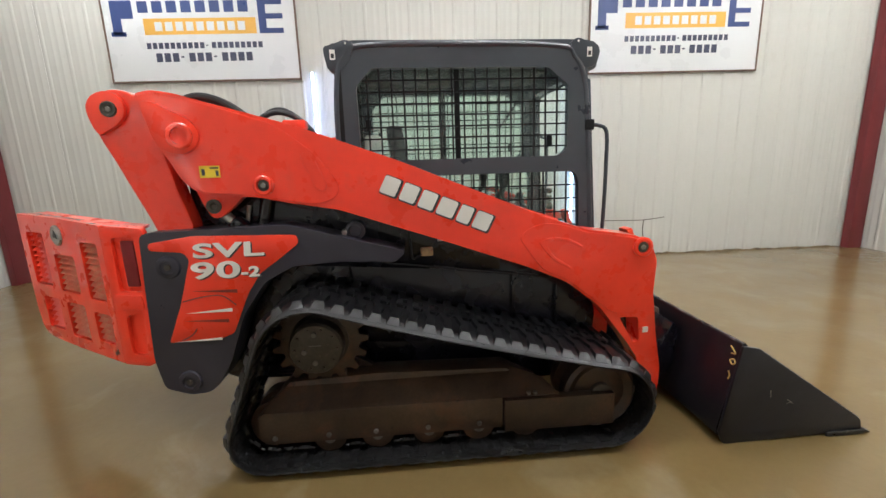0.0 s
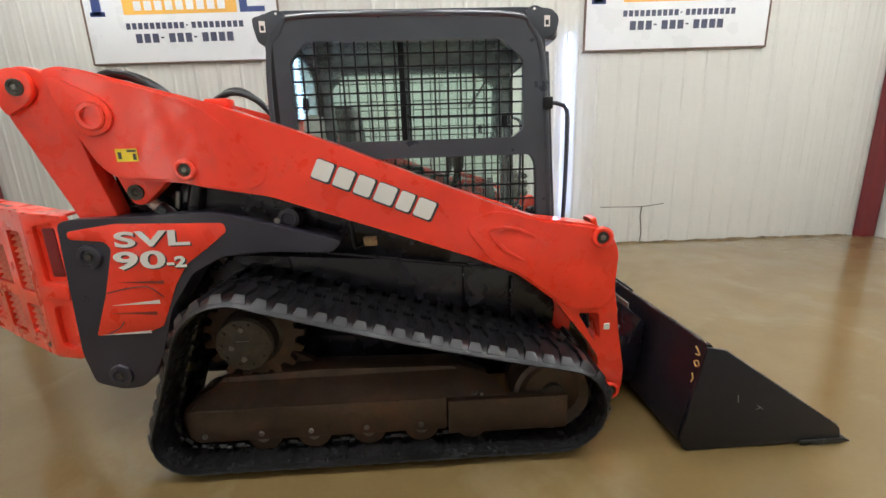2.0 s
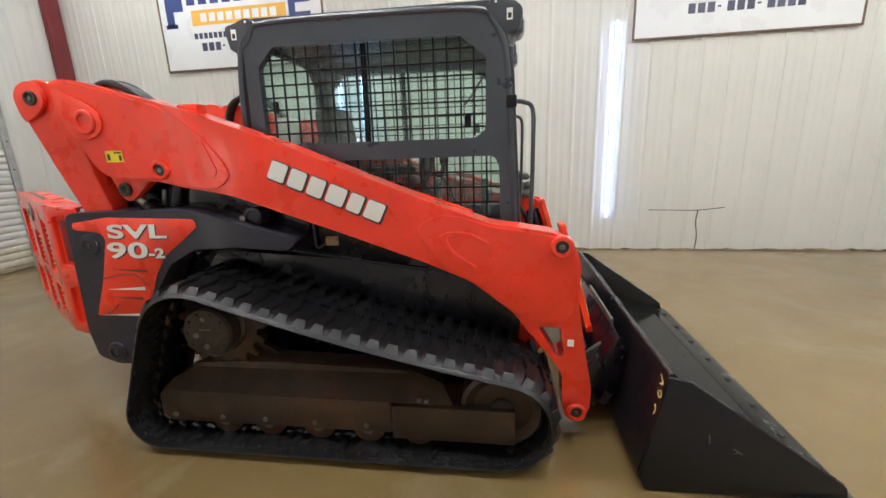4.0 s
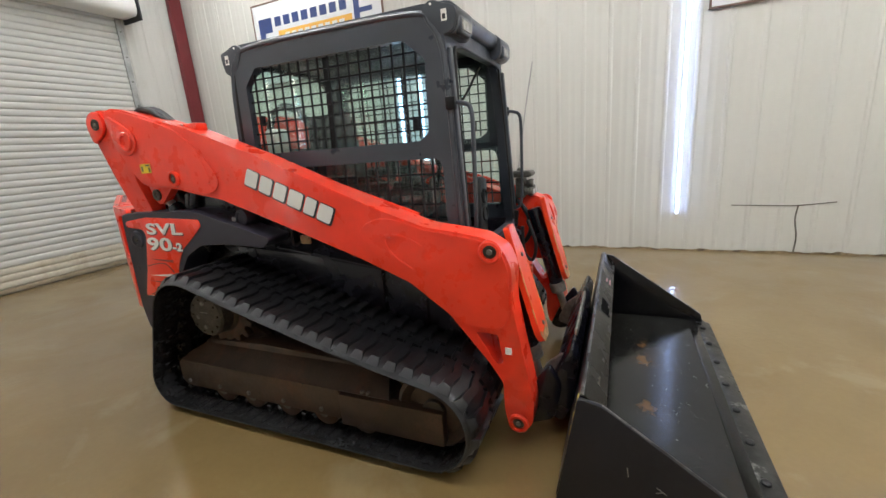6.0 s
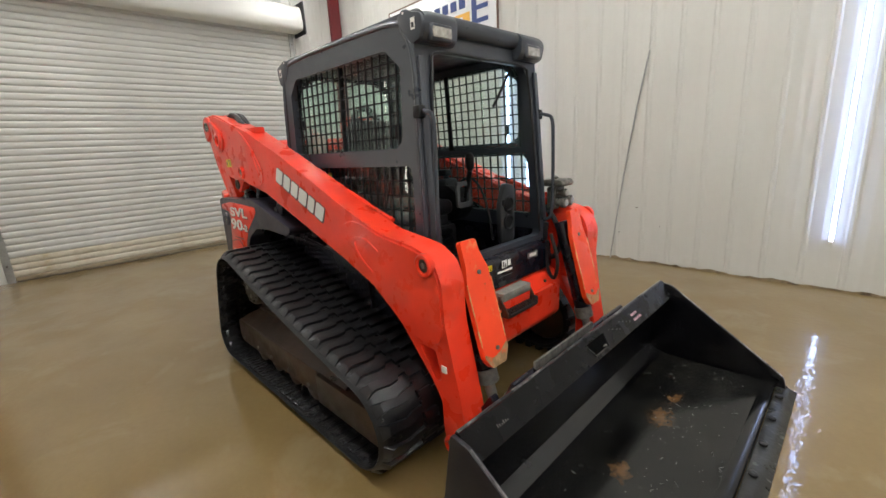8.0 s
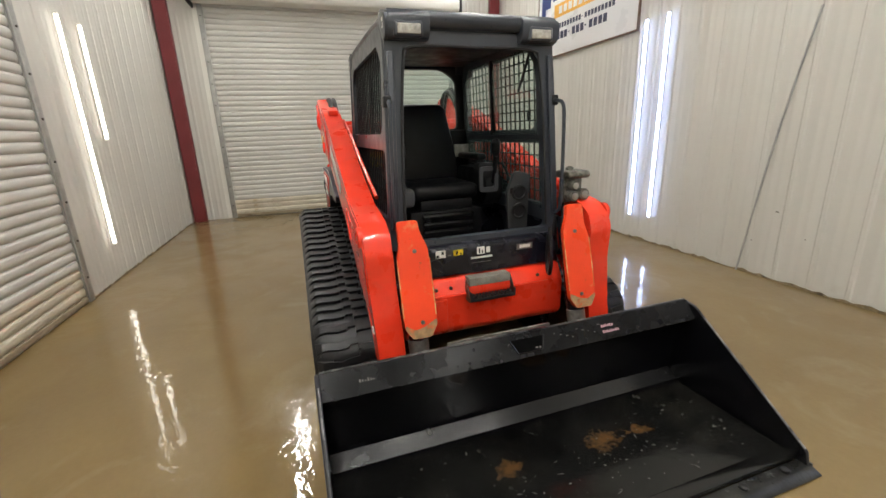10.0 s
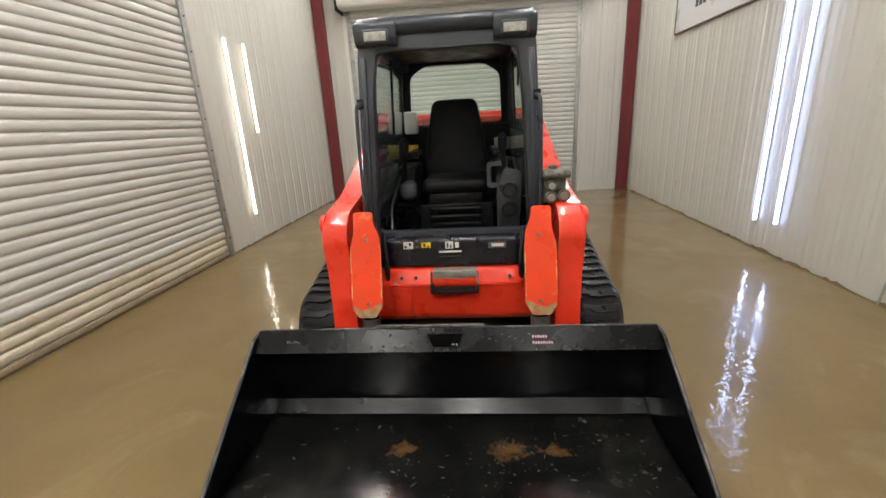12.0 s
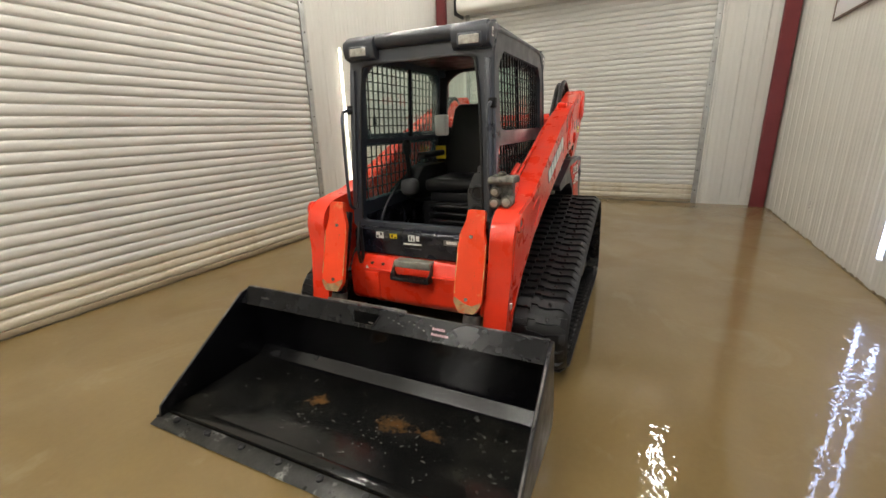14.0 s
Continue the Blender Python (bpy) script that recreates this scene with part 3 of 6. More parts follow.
def sign(x0, z0):
    """A framed board with a name drawn as plain shapes and lines of bars."""
    w, h, y = 2.52, 1.25, Y1 - 0.014
    board = thing("wall_sign", "white framed wall sign with blue and gold blocks", "sign", group="wall signs")
    part("board", box(x0 + 0.02, x0 + w - 0.02, y - 0.02, y, z0 + 0.02, z0 + h - 0.02, 0.002), SIGN_WHITE, board)
    rim = plate(rect(x0, x0 + w, z0, z0 + h), y - 0.03, y, holes=[rect(x0 + 0.022, x0 + w - 0.022, z0 + 0.022, z0 + h - 0.022)], bevel=0.003)
    part("rim", rim, SIGN_RIM, board, "thin brown rim")
    f = y - 0.0215

    def bar(a, b, c, d, material, name="bar"):
        part(name, box(x0 + a, x0 + b, f - 0.002, f, z0 + c, z0 + d, 0), material, board)

    # tall first and last blocks, a row of smaller ones between, a gold band with pale bars
    bar(0.12, 0.24, 0.60, 1.02, SIGN_BLUE, "block")
    bar(0.24, 0.40, 0.80, 1.02, SIGN_BLUE, "block")
    bar(0.09, 0.28, 0.585, 0.64, SIGN_BLUE, "block")
    for k in range(8):
        bar(0.47 + k * 0.185, 0.47 + k * 0.185 + 0.13, 0.87, 1.01, SIGN_BLUE, "block")
    bar(2.02, 2.12, 0.60, 1.02, SIGN_BLUE, "block")
    for c in (0.60, 0.78, 0.955):
        bar(2.12, 2.34, c, c + 0.065, SIGN_BLUE, "block")
    bar(0.52, 1.98, 0.60, 0.80, SIGN_GOLD, "band")
    f -= 0.0025
    for k in range(9):
        bar(0.66 + k * 0.135, 0.66 + k * 0.135 + 0.095, 0.645, 0.755, SIGN_WHITE)
    f += 0.0025
    for k in range(20):
        bar(0.52 + k * 0.077, 0.52 + k * 0.077 + (0.055 if k != 10 else 0.03), 0.425 if k != 10 else 0.455, 0.50 if k != 10 else 0.47, SIGN_DARK)
    for k in range(12):
        bar(0.62 + k * 0.108, 0.62 + k * 0.108 + (0.08 if k not in (3, 7) else 0.04), 0.26 if k not in (3, 7) else 0.31, 0.37 if k not in (3, 7) else 0.33, SIGN_DARK)


sign(-3.90, 2.71)
sign(2.655, 2.70)

# damage to the sheets of the long wall
for name, pts, r in (("wall_crack", [(3.66, 0.0), (3.67, 0.2), (3.64, 0.4), (3.655, 0.560)], 0.008), ("wall_crack", [(3.03, 0.565), (3.3, 0.560), (3.64, 0.555), (3.98, 0.590)], 0.006)):
    tagged(new(name, to_mesh(name, sweep([(x, Y1 - 0.006, z) for x, z in pts], r, 5), CRACK)), "dark dented crack in the wall sheet", "crack")

tagged(new("wall_conduit", to_mesh("wall_conduit", sweep([(0.735, Y1 - 0.014, 2.46), (0.60, Y1 - 0.014, 1.70), (0.48, Y1 - 0.014, 0.85), (0.38, Y1 - 0.014, 0.0)], 0.009, 8), GUIDE)), "thin slanting grey cable conduit on the wall", "conduit")

# ---- the track loader ----
LOADER = thing("track_loader", "red and black compact track loader with bucket on the wet floor", "loader", pose(0, 3.245, 0, 0, 0, 1.3))


def loader_track(s):
    """One rubber track with its frame and wheels; s: -1 right, +1 left."""
    y_in, y_out = 0.575, 1.022

    def span(a, b):
        return (min(a * s, b * s), max(a * s, b * s))

    wheels = ((-0.385, 0.62, 0.245), (1.100, 0.264, 0.212), (-0.645, 0.200, 0.150))
    # the belt's inner line: round the wheels, with a little sag on the upper run
    line = []

    def arc(c, a0, a1, n):
        for k in range(n + 1):
            a = radians(a0 + (a1 - a0) * k / n)
            line.append(Vector((c[0] + c[2] * math.cos(a), c[1] + c[2] * math.sin(a))))

    def straight(n, sag=0.0):
        a, b = line[-1], after
        for k in range(1, n):
            t = k / n
            line.append(a + (b - a) * t - Vector((0, sag * 4 * t * (1 - t))))

    def tangent(c0, c1):
        d = Vector((c1[0] - c0[0], c1[1] - c0[1]))
        return math.degrees(math.atan2(d.y, d.x) + math.acos((c0[2] - c1[2]) / d.length))

    spr, front, rear = wheels
    up, back = tangent(spr, front), tangent(rear, spr)
    low = tangent(front, rear)
    arc(spr, back, up, 14)
    after = Vector((front[0] + front[2] * math.cos(radians(up)), front[1] + front[2] * math.sin(radians(up))))
    straight(16, 0.02)
    arc(front, up, low if low < up else low - 360, 16)
    after = Vector((rear[0] + rear[2] * math.cos(radians(low)), rear[1] + rear[2] * math.sin(radians(low))))
    straight(20)
    arc(rear, low, back - 0 if back < low else back - 360, 10)
    after = line[0]
    straight(8)
    total = [0.0]
    for a, b in zip(line, line[1:] + line[:1]):
        total.append(total[-1] + (b - a).length)

    def along(d):
        d %= total[-1]
        i = max(k for k in range(len(line)) if total[k] <= d)
        a, b = line[i], line[(i + 1) % len(line)]
        ahead = (b - a).normalized()
        p = a + ahead * (d - total[i])
        return p, ahead, Vector((-ahead.y, ahead.x))

    rows = 110
    bm = bmesh.new()
    section = [(y_in, 0.0), (y_in, 0.022), (y_in + 0.02, 0.034), (y_out - 0.028, 0.035), (y_out - 0.006, 0.027), (y_out + 0.018, 0.011), (y_out + 0.024, 0.005), (y_out + 0.021, 0.000), (y_out - 0.004, -0.002), (y_out - 0.15, 0.0), (y_out - 0.16, -0.012), (y_in + 0.18, -0.012), (y_in + 0.17, 0.0)]
    rings = []
    for k in range(rows):
        p, ahead, out = along(total[-1] * k / rows)
        rings.append([bm.verts.new((p.x + out.x * h, y * s, p.y + out.y * h)) for y, h in section])
    for a, b in zip(rings, rings[1:] + rings[:1]):
        for i in range(len(section)):
            j = (i + 1) % len(section)
            bm.faces.new((a[i], a[j], b[j], b[i])).material_index = 1 if 5 <= i <= 6 else 2 if i >= 7 and i < 12 else 0
    belt = part("track_belt", finish(bm), RUBBER, LOADER, "worn black rubber track")
    belt.data.materials.append(RUBBER_SIDE)
    belt.data.materials.append(WET_RUBBER)

    # tread: wavy outer lugs, a ladder of bars and inner lugs
    def lug_mesh(outline, top, ends=0.0):
        bm = bmesh.new()
        mid = sum(a_ for a_, _ in outline) / len(outline)
        far = max(y for _, y in outline)
        low_ = [bm.verts.new((a_, y * s, -0.007 if y == far and ends else 0.0)) for a_, y in outline]
        high_ = [bm.verts.new((mid + (a_ - mid) * (0.62 if y == far and ends else 0.88), (y - (ends if y == far else 0.0)) * s, top)) for a_, y in outline]
        for i in range(len(outline)):
            j = (i + 1) % len(outline)
            side = bm.faces.new((low_[i], low_[j], high_[j], high_[i]))
            side.material_index = 1 if ends and outline[i][1] == far and outline[j][1] == far else 0
        bm.faces.new(low_)
        bm.faces.new(high_)
        finish(bm)
        if ends:
            bmesh.ops.bevel(bm, geom=[e for e in bm.edges if all(abs(v.co.y) > far - ends - 0.001 for v in e.verts)], offset=0.004, segments=2, affect="EDGES", profile=0.5, clamp_overlap=True)
        me = to_mesh("tread_lug", bm, RUBBER, 25)
        me.materials.append(RUBBER_SIDE)
        return me

    outer = lug_mesh([(-0.030, 0.80), (0.006, 0.80), (0.008, 0.842), (0.026, 0.852), (0.033, 0.90), (0.022, 0.968), (0.036, y_out + 0.010), (-0.036, y_out + 0.010), (-0.026, 0.968), (-0.012, 0.90), (-0.024, 0.86)], 0.026, 0.034)
    ladder = lug_mesh([(-0.018, 0.715), (0.018, 0.715), (0.018, 0.79), (-0.018, 0.79)], 0.027)
    ridge = lug_mesh([(-0.046, 0.788), (0.046, 0.788), (0.046, 0.80), (-0.046, 0.80)], 0.026)
    inner = lug_mesh([(-0.024, y_in), (0.022, y_in), (0.020, 0.64), (0.030, 0.712), (-0.018, 0.712), (-0.027, 0.64)], 0.030)
    pitches = round(total[-1] / 0.0885)
    for k in range(pitches):
        for me, shift in ((outer, 0.0), (inner, 0.4), (ladder, 0.25), (ridge, 0.0)):
            p, ahead, out = along(total[-1] * (k + shift) / pitches)
            ob = new("tread_lug", me)
            ob.parent = belt
            ob.matrix_local = Matrix(((ahead.x, 0, out.x, p.x + out.x * 0.024), (0, 1, 0, 0), (ahead.y, 0, out.y, p.y + out.y * 0.024), (0, 0, 0, 1)))
    # drive lugs on the inside of the belt
    for y0, y1 in ((0.84, 0.90), (0.68, 0.74)):
        me = to_mesh("drive_lug", box(-0.018, 0.018, *span(y0, y1), -0.026, 0.0, 0.006, segments=1), WET_RUBBER)
        for k in range(pitches):
            p, ahead, out = along(total[-1] * k / pitches)
            ob = new("drive_lug", me)
            ob.parent = belt
            ob.matrix_local = Matrix(((ahead.x, 0, out.x, p.x), (0, 1, 0, 0), (ahead.y, 0, out.y, p.y), (0, 0, 0, 1)))

    # flat ribs that reach to the belt's outer edge
    me = to_mesh("drive_lug", box(-0.027, 0.027, *span(0.905, 1.014), -0.007, 0.001, 0.006, segments=2), WET_RUBBER)
    for k in range(pitches):
        p, ahead, out = along(total[-1] * (k + 0.5) / pitches)
        ob = new("drive_lug", me)
        ob.parent = belt
        ob.matrix_local = Matrix(((ahead.x, 0, out.x, p.x), (0, 1, 0, 0), (ahead.y, 0, out.y, p.y), (0, 0, 0, 1)))

    # track frame: lower box beam, sloping upper plate, front slide
    f = plate(rounded([(-0.70, 0.16), (-0.66, 0.125), (0.56, 0.125), (0.56, 0.30), (-0.67, 0.305), (-0.70, 0.28)], 0.02), *span(0.70, 0.93), bevel=0.008)
    frame_part = part("track_frame", f, RUST, LOADER, "brown rusty track frame beam")
    top = plate([(-0.66, 0.30), (0.80, 0.295), (0.60, 0.40), (-0.10, 0.42), (-0.56, 0.40)], *span(0.66, 0.80), bevel=0.01)
    bent(top, lambda v: Vector((v.x, s * min(abs(v.y), 0.80), v.z)))
    part("upper_beam", top, RUST, frame_part)
    skin = bmesh.new()
    a = [skin.verts.new(p) for p in ((-0.67, s * 0.925, 0.303), (0.865, s * 0.925, 0.297), (0.80, s * 0.80, 0.335), (0.60, s * 0.77, 0.402), (-0.12, s * 0.77, 0.415), (-0.54, s * 0.77, 0.395), (-0.65, s * 0.86, 0.335))]
    b = [skin.verts.new(v.co - Vector((0, s * 0.02, 0.02))) for v in a]
    for i in range(7):
        skin.faces.new((a[i], a[(i + 1) % 7], b[(i + 1) % 7], b[i]))
    skin.faces.new(a)
    skin.faces.new(b)
    part("sloping_plate", finish(skin), RUST, frame_part)
    part("tension_slide", box(0.565, 1.16, *span(0.89, 0.945), 0.108, 0.288, 0.006), RUST, frame_part)
    for x in (0.70, 0.735):
        part("bolt", cylinder((x, s * 0.91, 0.292), (x, s * 0.91, 0.312), 0.013, n=8, bevel=0.002), DULL, frame_part)
    part("hose_guard", plate(rounded([(-0.66, 0.40), (-0.40, 0.40), (-0.28, 0.52), (-0.20, 0.46), (-0.12, 0.415), (-0.62, 0.395)], 0.02, 2), *span(0.66, 0.70), bevel=0.006), RUST, frame_part)
    for x in (-0.62, -0.35, -0.11, 0.16, 0.43):
        part("bolt", cylinder((x, s * 0.93, 0.165), (x, s * 0.942, 0.165), 0.013, n=8, bevel=0.002), DULL, frame_part)
    for x in (-0.35, -0.105, 0.165, 0.43, 0.685):
        r = part("track_roller", lathe([(0.03, 0.62), (0.085, 0.62), (0.085, 0.72), (0.06, 0.73), (0.06, 0.80), (0.085, 0.81), (0.085, 0.905), (0.05, 0.915)] if s > 0 else [(0.03, -0.62), (0.085, -0.62), (0.085, -0.72), (0.06, -0.73), (0.06, -0.80), (0.085, -0.81), (0.085, -0.905), (0.05, -0.915)], (x, 0, 0.135), n=24), RUST, LOADER)
        part("roller_cap", cylinder((x, s * 0.91, 0.135), (x, s * 0.925, 0.135), 0.03, n=12), DULL, r)
    idler = part("front_idler", lathe([(0.05, s * 0.64), (0.18, s * 0.64), (0.2, s * 0.67), (0.2, s * 0.74), (0.15, s * 0.75), (0.15, s * 0.81), (0.2, s * 0.82), (0.2, s * 0.89), (0.18, s * 0.905), (0.14, s * 0.88), (0.06, s * 0.89)], (1.100, 0, 0.264), n=40), RUST, LOADER)
    part("idler_hub", cylinder((1.100, s * 0.86, 0.268), (1.100, s * 0.915, 0.268), 0.06, n=20), HUB, idler)
    part("rear_idler", lathe([(0.04, s * 0.64), (0.13, s * 0.64), (0.13, s * 0.74), (0.09, s * 0.75), (0.09, s * 0.79), (0.13, s * 0.80), (0.13, s * 0.85), (0.05, s * 0.86)], (-0.635, 0, 0.195), n=30), RUST, LOADER)
    # drive sprocket with teeth, hub drum and bolts
    teeth = []
    count = 17
    for k in range(count):
        for da, rr in ((-0.32, 0.205), (-0.16, 0.25), (0.16, 0.25), (0.32, 0.205)):
            a_ = 2 * math.pi * (k + da) / count
            teeth.append((-0.385 + rr * math.cos(a_), 0.62 + rr * math.sin(a_)))
    sprocket = part("drive_sprocket", plate(teeth, *span(0.745, 0.79), bevel=0.004), RUST, LOADER)
    part("hub_drum", lathe([(0.15, s * 0.6), (0.15, s * 0.80), (0.135, s * 0.815), (0.135, s * 0.885), (0.125, s * 0.90), (0.02, s * 0.905)], (-0.385, 0, 0.62), n=36), HUB, sprocket)
    for k in range(10):
        a_ = 2 * math.pi * k / 10
        x, z = -0.385 + 0.105 * math.cos(a_), 0.62 + 0.105 * math.sin(a_)
        part("bolt", cylinder((x, s * 0.90, z), (x, s * 0.912, z), 0.009, n=6, bevel=0), HUB, sprocket)
    part("chalk_line", box(-0.415, -0.355, *span(0.905, 0.9065), 0.640, 0.645, 0), DULL, sprocket)
    for x, z in ((-0.385, 0.70), (-0.44, 0.61), (-0.39, 0.55)):
        part("plug", cylinder((x, s * 0.900, z), (x, s * 0.911, z), 0.014, n=8, bevel=0.002), DULL, sprocket)


loader_track(-1)
loader_track(1)

# chassis tub, side plates and engine bay
tub = plate(rounded([(-1.12, 0.40), (-0.9, 0.30), (0.95, 0.30), (1.18, 0.42), (1.20, 0.58), (1.16, 0.69), (0.34, 0.69), (0.30, 0.97), (-0.25, 1.0), (-0.30, 1.18), (-1.15, 1.18)], 0.03), -0.55, 0.55, bevel=0.012)
part("chassis", tub, BLACK, LOADER, "black painted steel chassis")
for s in (-1, 1):
    lo, hi = sorted((s * 0.551, s * 0.575))
    part("side_plate", plate(rounded([(-0.20, 0.50), (0.62, 0.46), (1.0, 0.40), (1.18, 0.40), (1.20, 0.62), (1.10, 0.86), (0.7, 1.0), (-0.25, 1.04)], 0.04), lo, hi, bevel=0.006), BLACK, LOADER)
    lo, hi = sorted((s * 0.575, s * 0.60))
    part("seam_strip", box(0.685, 0.70, lo, hi, 0.56, 0.87, 0.004), BLACK, LOADER)
    part("seam_strip", box(0.945, 0.96, lo, hi, 0.48, 0.80, 0.004), BLACK, LOADER)
    part("ledge", plate([(-0.16, 1.001), (0.30, 0.938), (0.925, 0.852), (0.925, 0.838), (0.30, 0.922), (-0.16, 0.985)], lo, hi, bevel=0.003), BLACK, LOADER)
    part("side_cover", plate(rounded([(-0.62, 0.99), (0.62, 0.90), (0.62, 1.06), (0.25, 1.20), (-0.28, 1.38), (-0.62, 1.38)], 0.02, 2), *sorted((s * 0.572, s * 0.588)), bevel=0.004), BLACK, LOADER)
    part("belly_plate", plate(rounded([(-0.25, 0.20), (1.10, 0.20), (1.14, 0.46), (-0.20, 0.52)], 0.03, 2), *sorted((s * 0.545, s * 0.565)), bevel=0.004), BLACK, LOADER)
    part("white_label", plate(rect(0.262, 0.315, 1.085, 1.125), *sorted((s * 0.5885, s * 0.590)), bevel=0), WHITE_DECAL, LOADER)
part("engine_hood", plate(rounded([(-1.22, 1.0), (-0.27, 1.0), (-0.27, 1.28), (-0.7, 1.30), (-1.16, 1.24), (-1.22, 1.15)], 0.04), -0.56, 0.56, bevel=0.02), BLACK, LOADER)


for s in (-1, 1):
    lo, hi = sorted((s * 0.50, s * 0.59))
    part("arm_tower", plate(rounded([(-1.02, 1.16), (-0.40, 1.16), (-0.36, 1.28), (-0.62, 1.36), (-0.90, 1.50), (-1.03, 1.56)], 0.03, 2), lo, hi, bevel=0.008), BLACK, LOADER)


FLASH = paint("dark_red_flash", (0.20, 0.018, 0.010), 0.4, vary=0.3, scale=12)


def fender(s):
    out = [(-1.22, 1.21), (-1.16, 1.224), (-0.80, 1.228), (-0.52, 1.236), (-0.41, 1.21), (0.09, 1.07), (0.03, 1.013), (-0.26, 1.03), (-0.49, 1.018), (-0.64, 0.942), (-0.77, 0.766), (-0.86, 0.518), (-0.93, 0.40), (-0.99, 0.347), (-1.09, 0.338), (-1.22, 0.383), (-1.25, 0.546), (-1.235, 0.915)]
    lo, hi = sorted((s * 0.58, s * 0.752))
    f = part("rear_fender", plate(rounded(out, 0.03, 3), lo, hi, bevel=0.012), CHARCOAL, LOADER, "charcoal grey fender panel")
    dec = [(-1.18, 1.168), (-0.96, 1.198), (-0.46, 1.182), (-0.45, 1.141), (-0.54, 1.072), (-0.66, 0.99), (-0.73, 0.887), (-0.826, 0.677), (-0.90, 0.65), (-1.155, 0.642), (-1.07, 0.846), (-0.995, 1.079), (-1.02, 1.115), (-1.18, 1.131)]
    lo, hi = sorted((s * 0.7525, s * 0.757))
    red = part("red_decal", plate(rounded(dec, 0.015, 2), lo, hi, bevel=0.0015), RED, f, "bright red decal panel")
    for k, (x0, x1, z0, z1) in enumerate(((-0.999, -0.783, 0.914, 0.896), (-1.052, -0.820, 0.797, 0.816), (-1.062, -0.844, 0.757, 0.739), (-1.129, -0.890, 0.645, 0.659))):
        lo, hi = sorted((s * 0.7572, s * 0.7585))
        part("flash", plate([(x0, z0), (x1, z0), (x1, z1)], lo, hi, bevel=0), FLASH if k % 2 == 0 else WHITE_DECAL, red)
    if s < 0:
        for pts in ([(-1.059, 0.861), (-0.952, 0.883), (-0.861, 0.883), (-0.797, 0.83)], [(-1.01, 0.711), (-1.036, 0.679), (-1.09, 0.652)]):
            part("scratch", sweep([(x, s * 0.7575, z) for x, z in pts], 0.0028, 5), DARK_DECAL, red, "dark scratch")
    for x, z in ((-1.10, 1.045), (-1.085, 0.42)):
        boss = part("bolt_boss", lathe([(0.06, s * 0.752), (0.055, s * 0.765), (0.035, s * 0.768), (0.033, s * 0.760), (0.012, s * 0.760)], (x, 0, z), n=24), CHARCOAL, f)
        part("bolt", cylinder((x, s * 0.758, z), (x, s * 0.770, z), 0.016, n=6, bevel=0.002), HUB, boss)
    return red


def lettering(text, size, wide, where, parent, material, s, slant=0.04):
    """Raised letters that stand up on a side panel."""
    curve = bpy.data.curves.new("lettering", "FONT")
    curve.body, curve.size, curve.extrude, curve.shear, curve.offset = text, size, 0.0012, slant, 0.0028
    curve.space_character = 1.05
    holder = bpy.data.objects.new("lettering", curve)
    scene.collection.objects.link(holder)
    me = bpy.data.meshes.new_from_object(holder.evaluated_get(bpy.context.evaluated_depsgraph_get()))
    bpy.data.objects.remove(holder)
    me.materials.clear()
    me.materials.append(material)
    ob = new("lettering", me)
    ob.parent = parent
    ob.matrix_local = (pose(*where, 90, 0, 0) if s < 0 else pose(*where, 90, 0, 180)) @ Matrix.Diagonal((wide, 1, 1, 1))
    return ob


for s in (-1, 1):
    red = fender(s)
    for text, size, wide, x, z in (("SVL", 0.100, 2.15, -0.975, 1.088), ("90", 0.118, 2.02, -1.0, 0.980), ("-2", 0.072, 1.5, -0.752, 0.980)):
        x_ = x if s < 0 else x + (0.37 if text == "SVL" else 0.25 if text == "90" else 0.10)
        lettering(text, size, wide, (x_ + 0.006, s * 0.7578, z - 0.006), red, DARK_DECAL, s)
        lettering(text, size, wide, (x_, s * 0.7600, z), red, WHITE_DECAL, s)


SCUFF = paint("dark_scuff", (0.10, 0.02, 0.012), 0.6, vary=0.3)


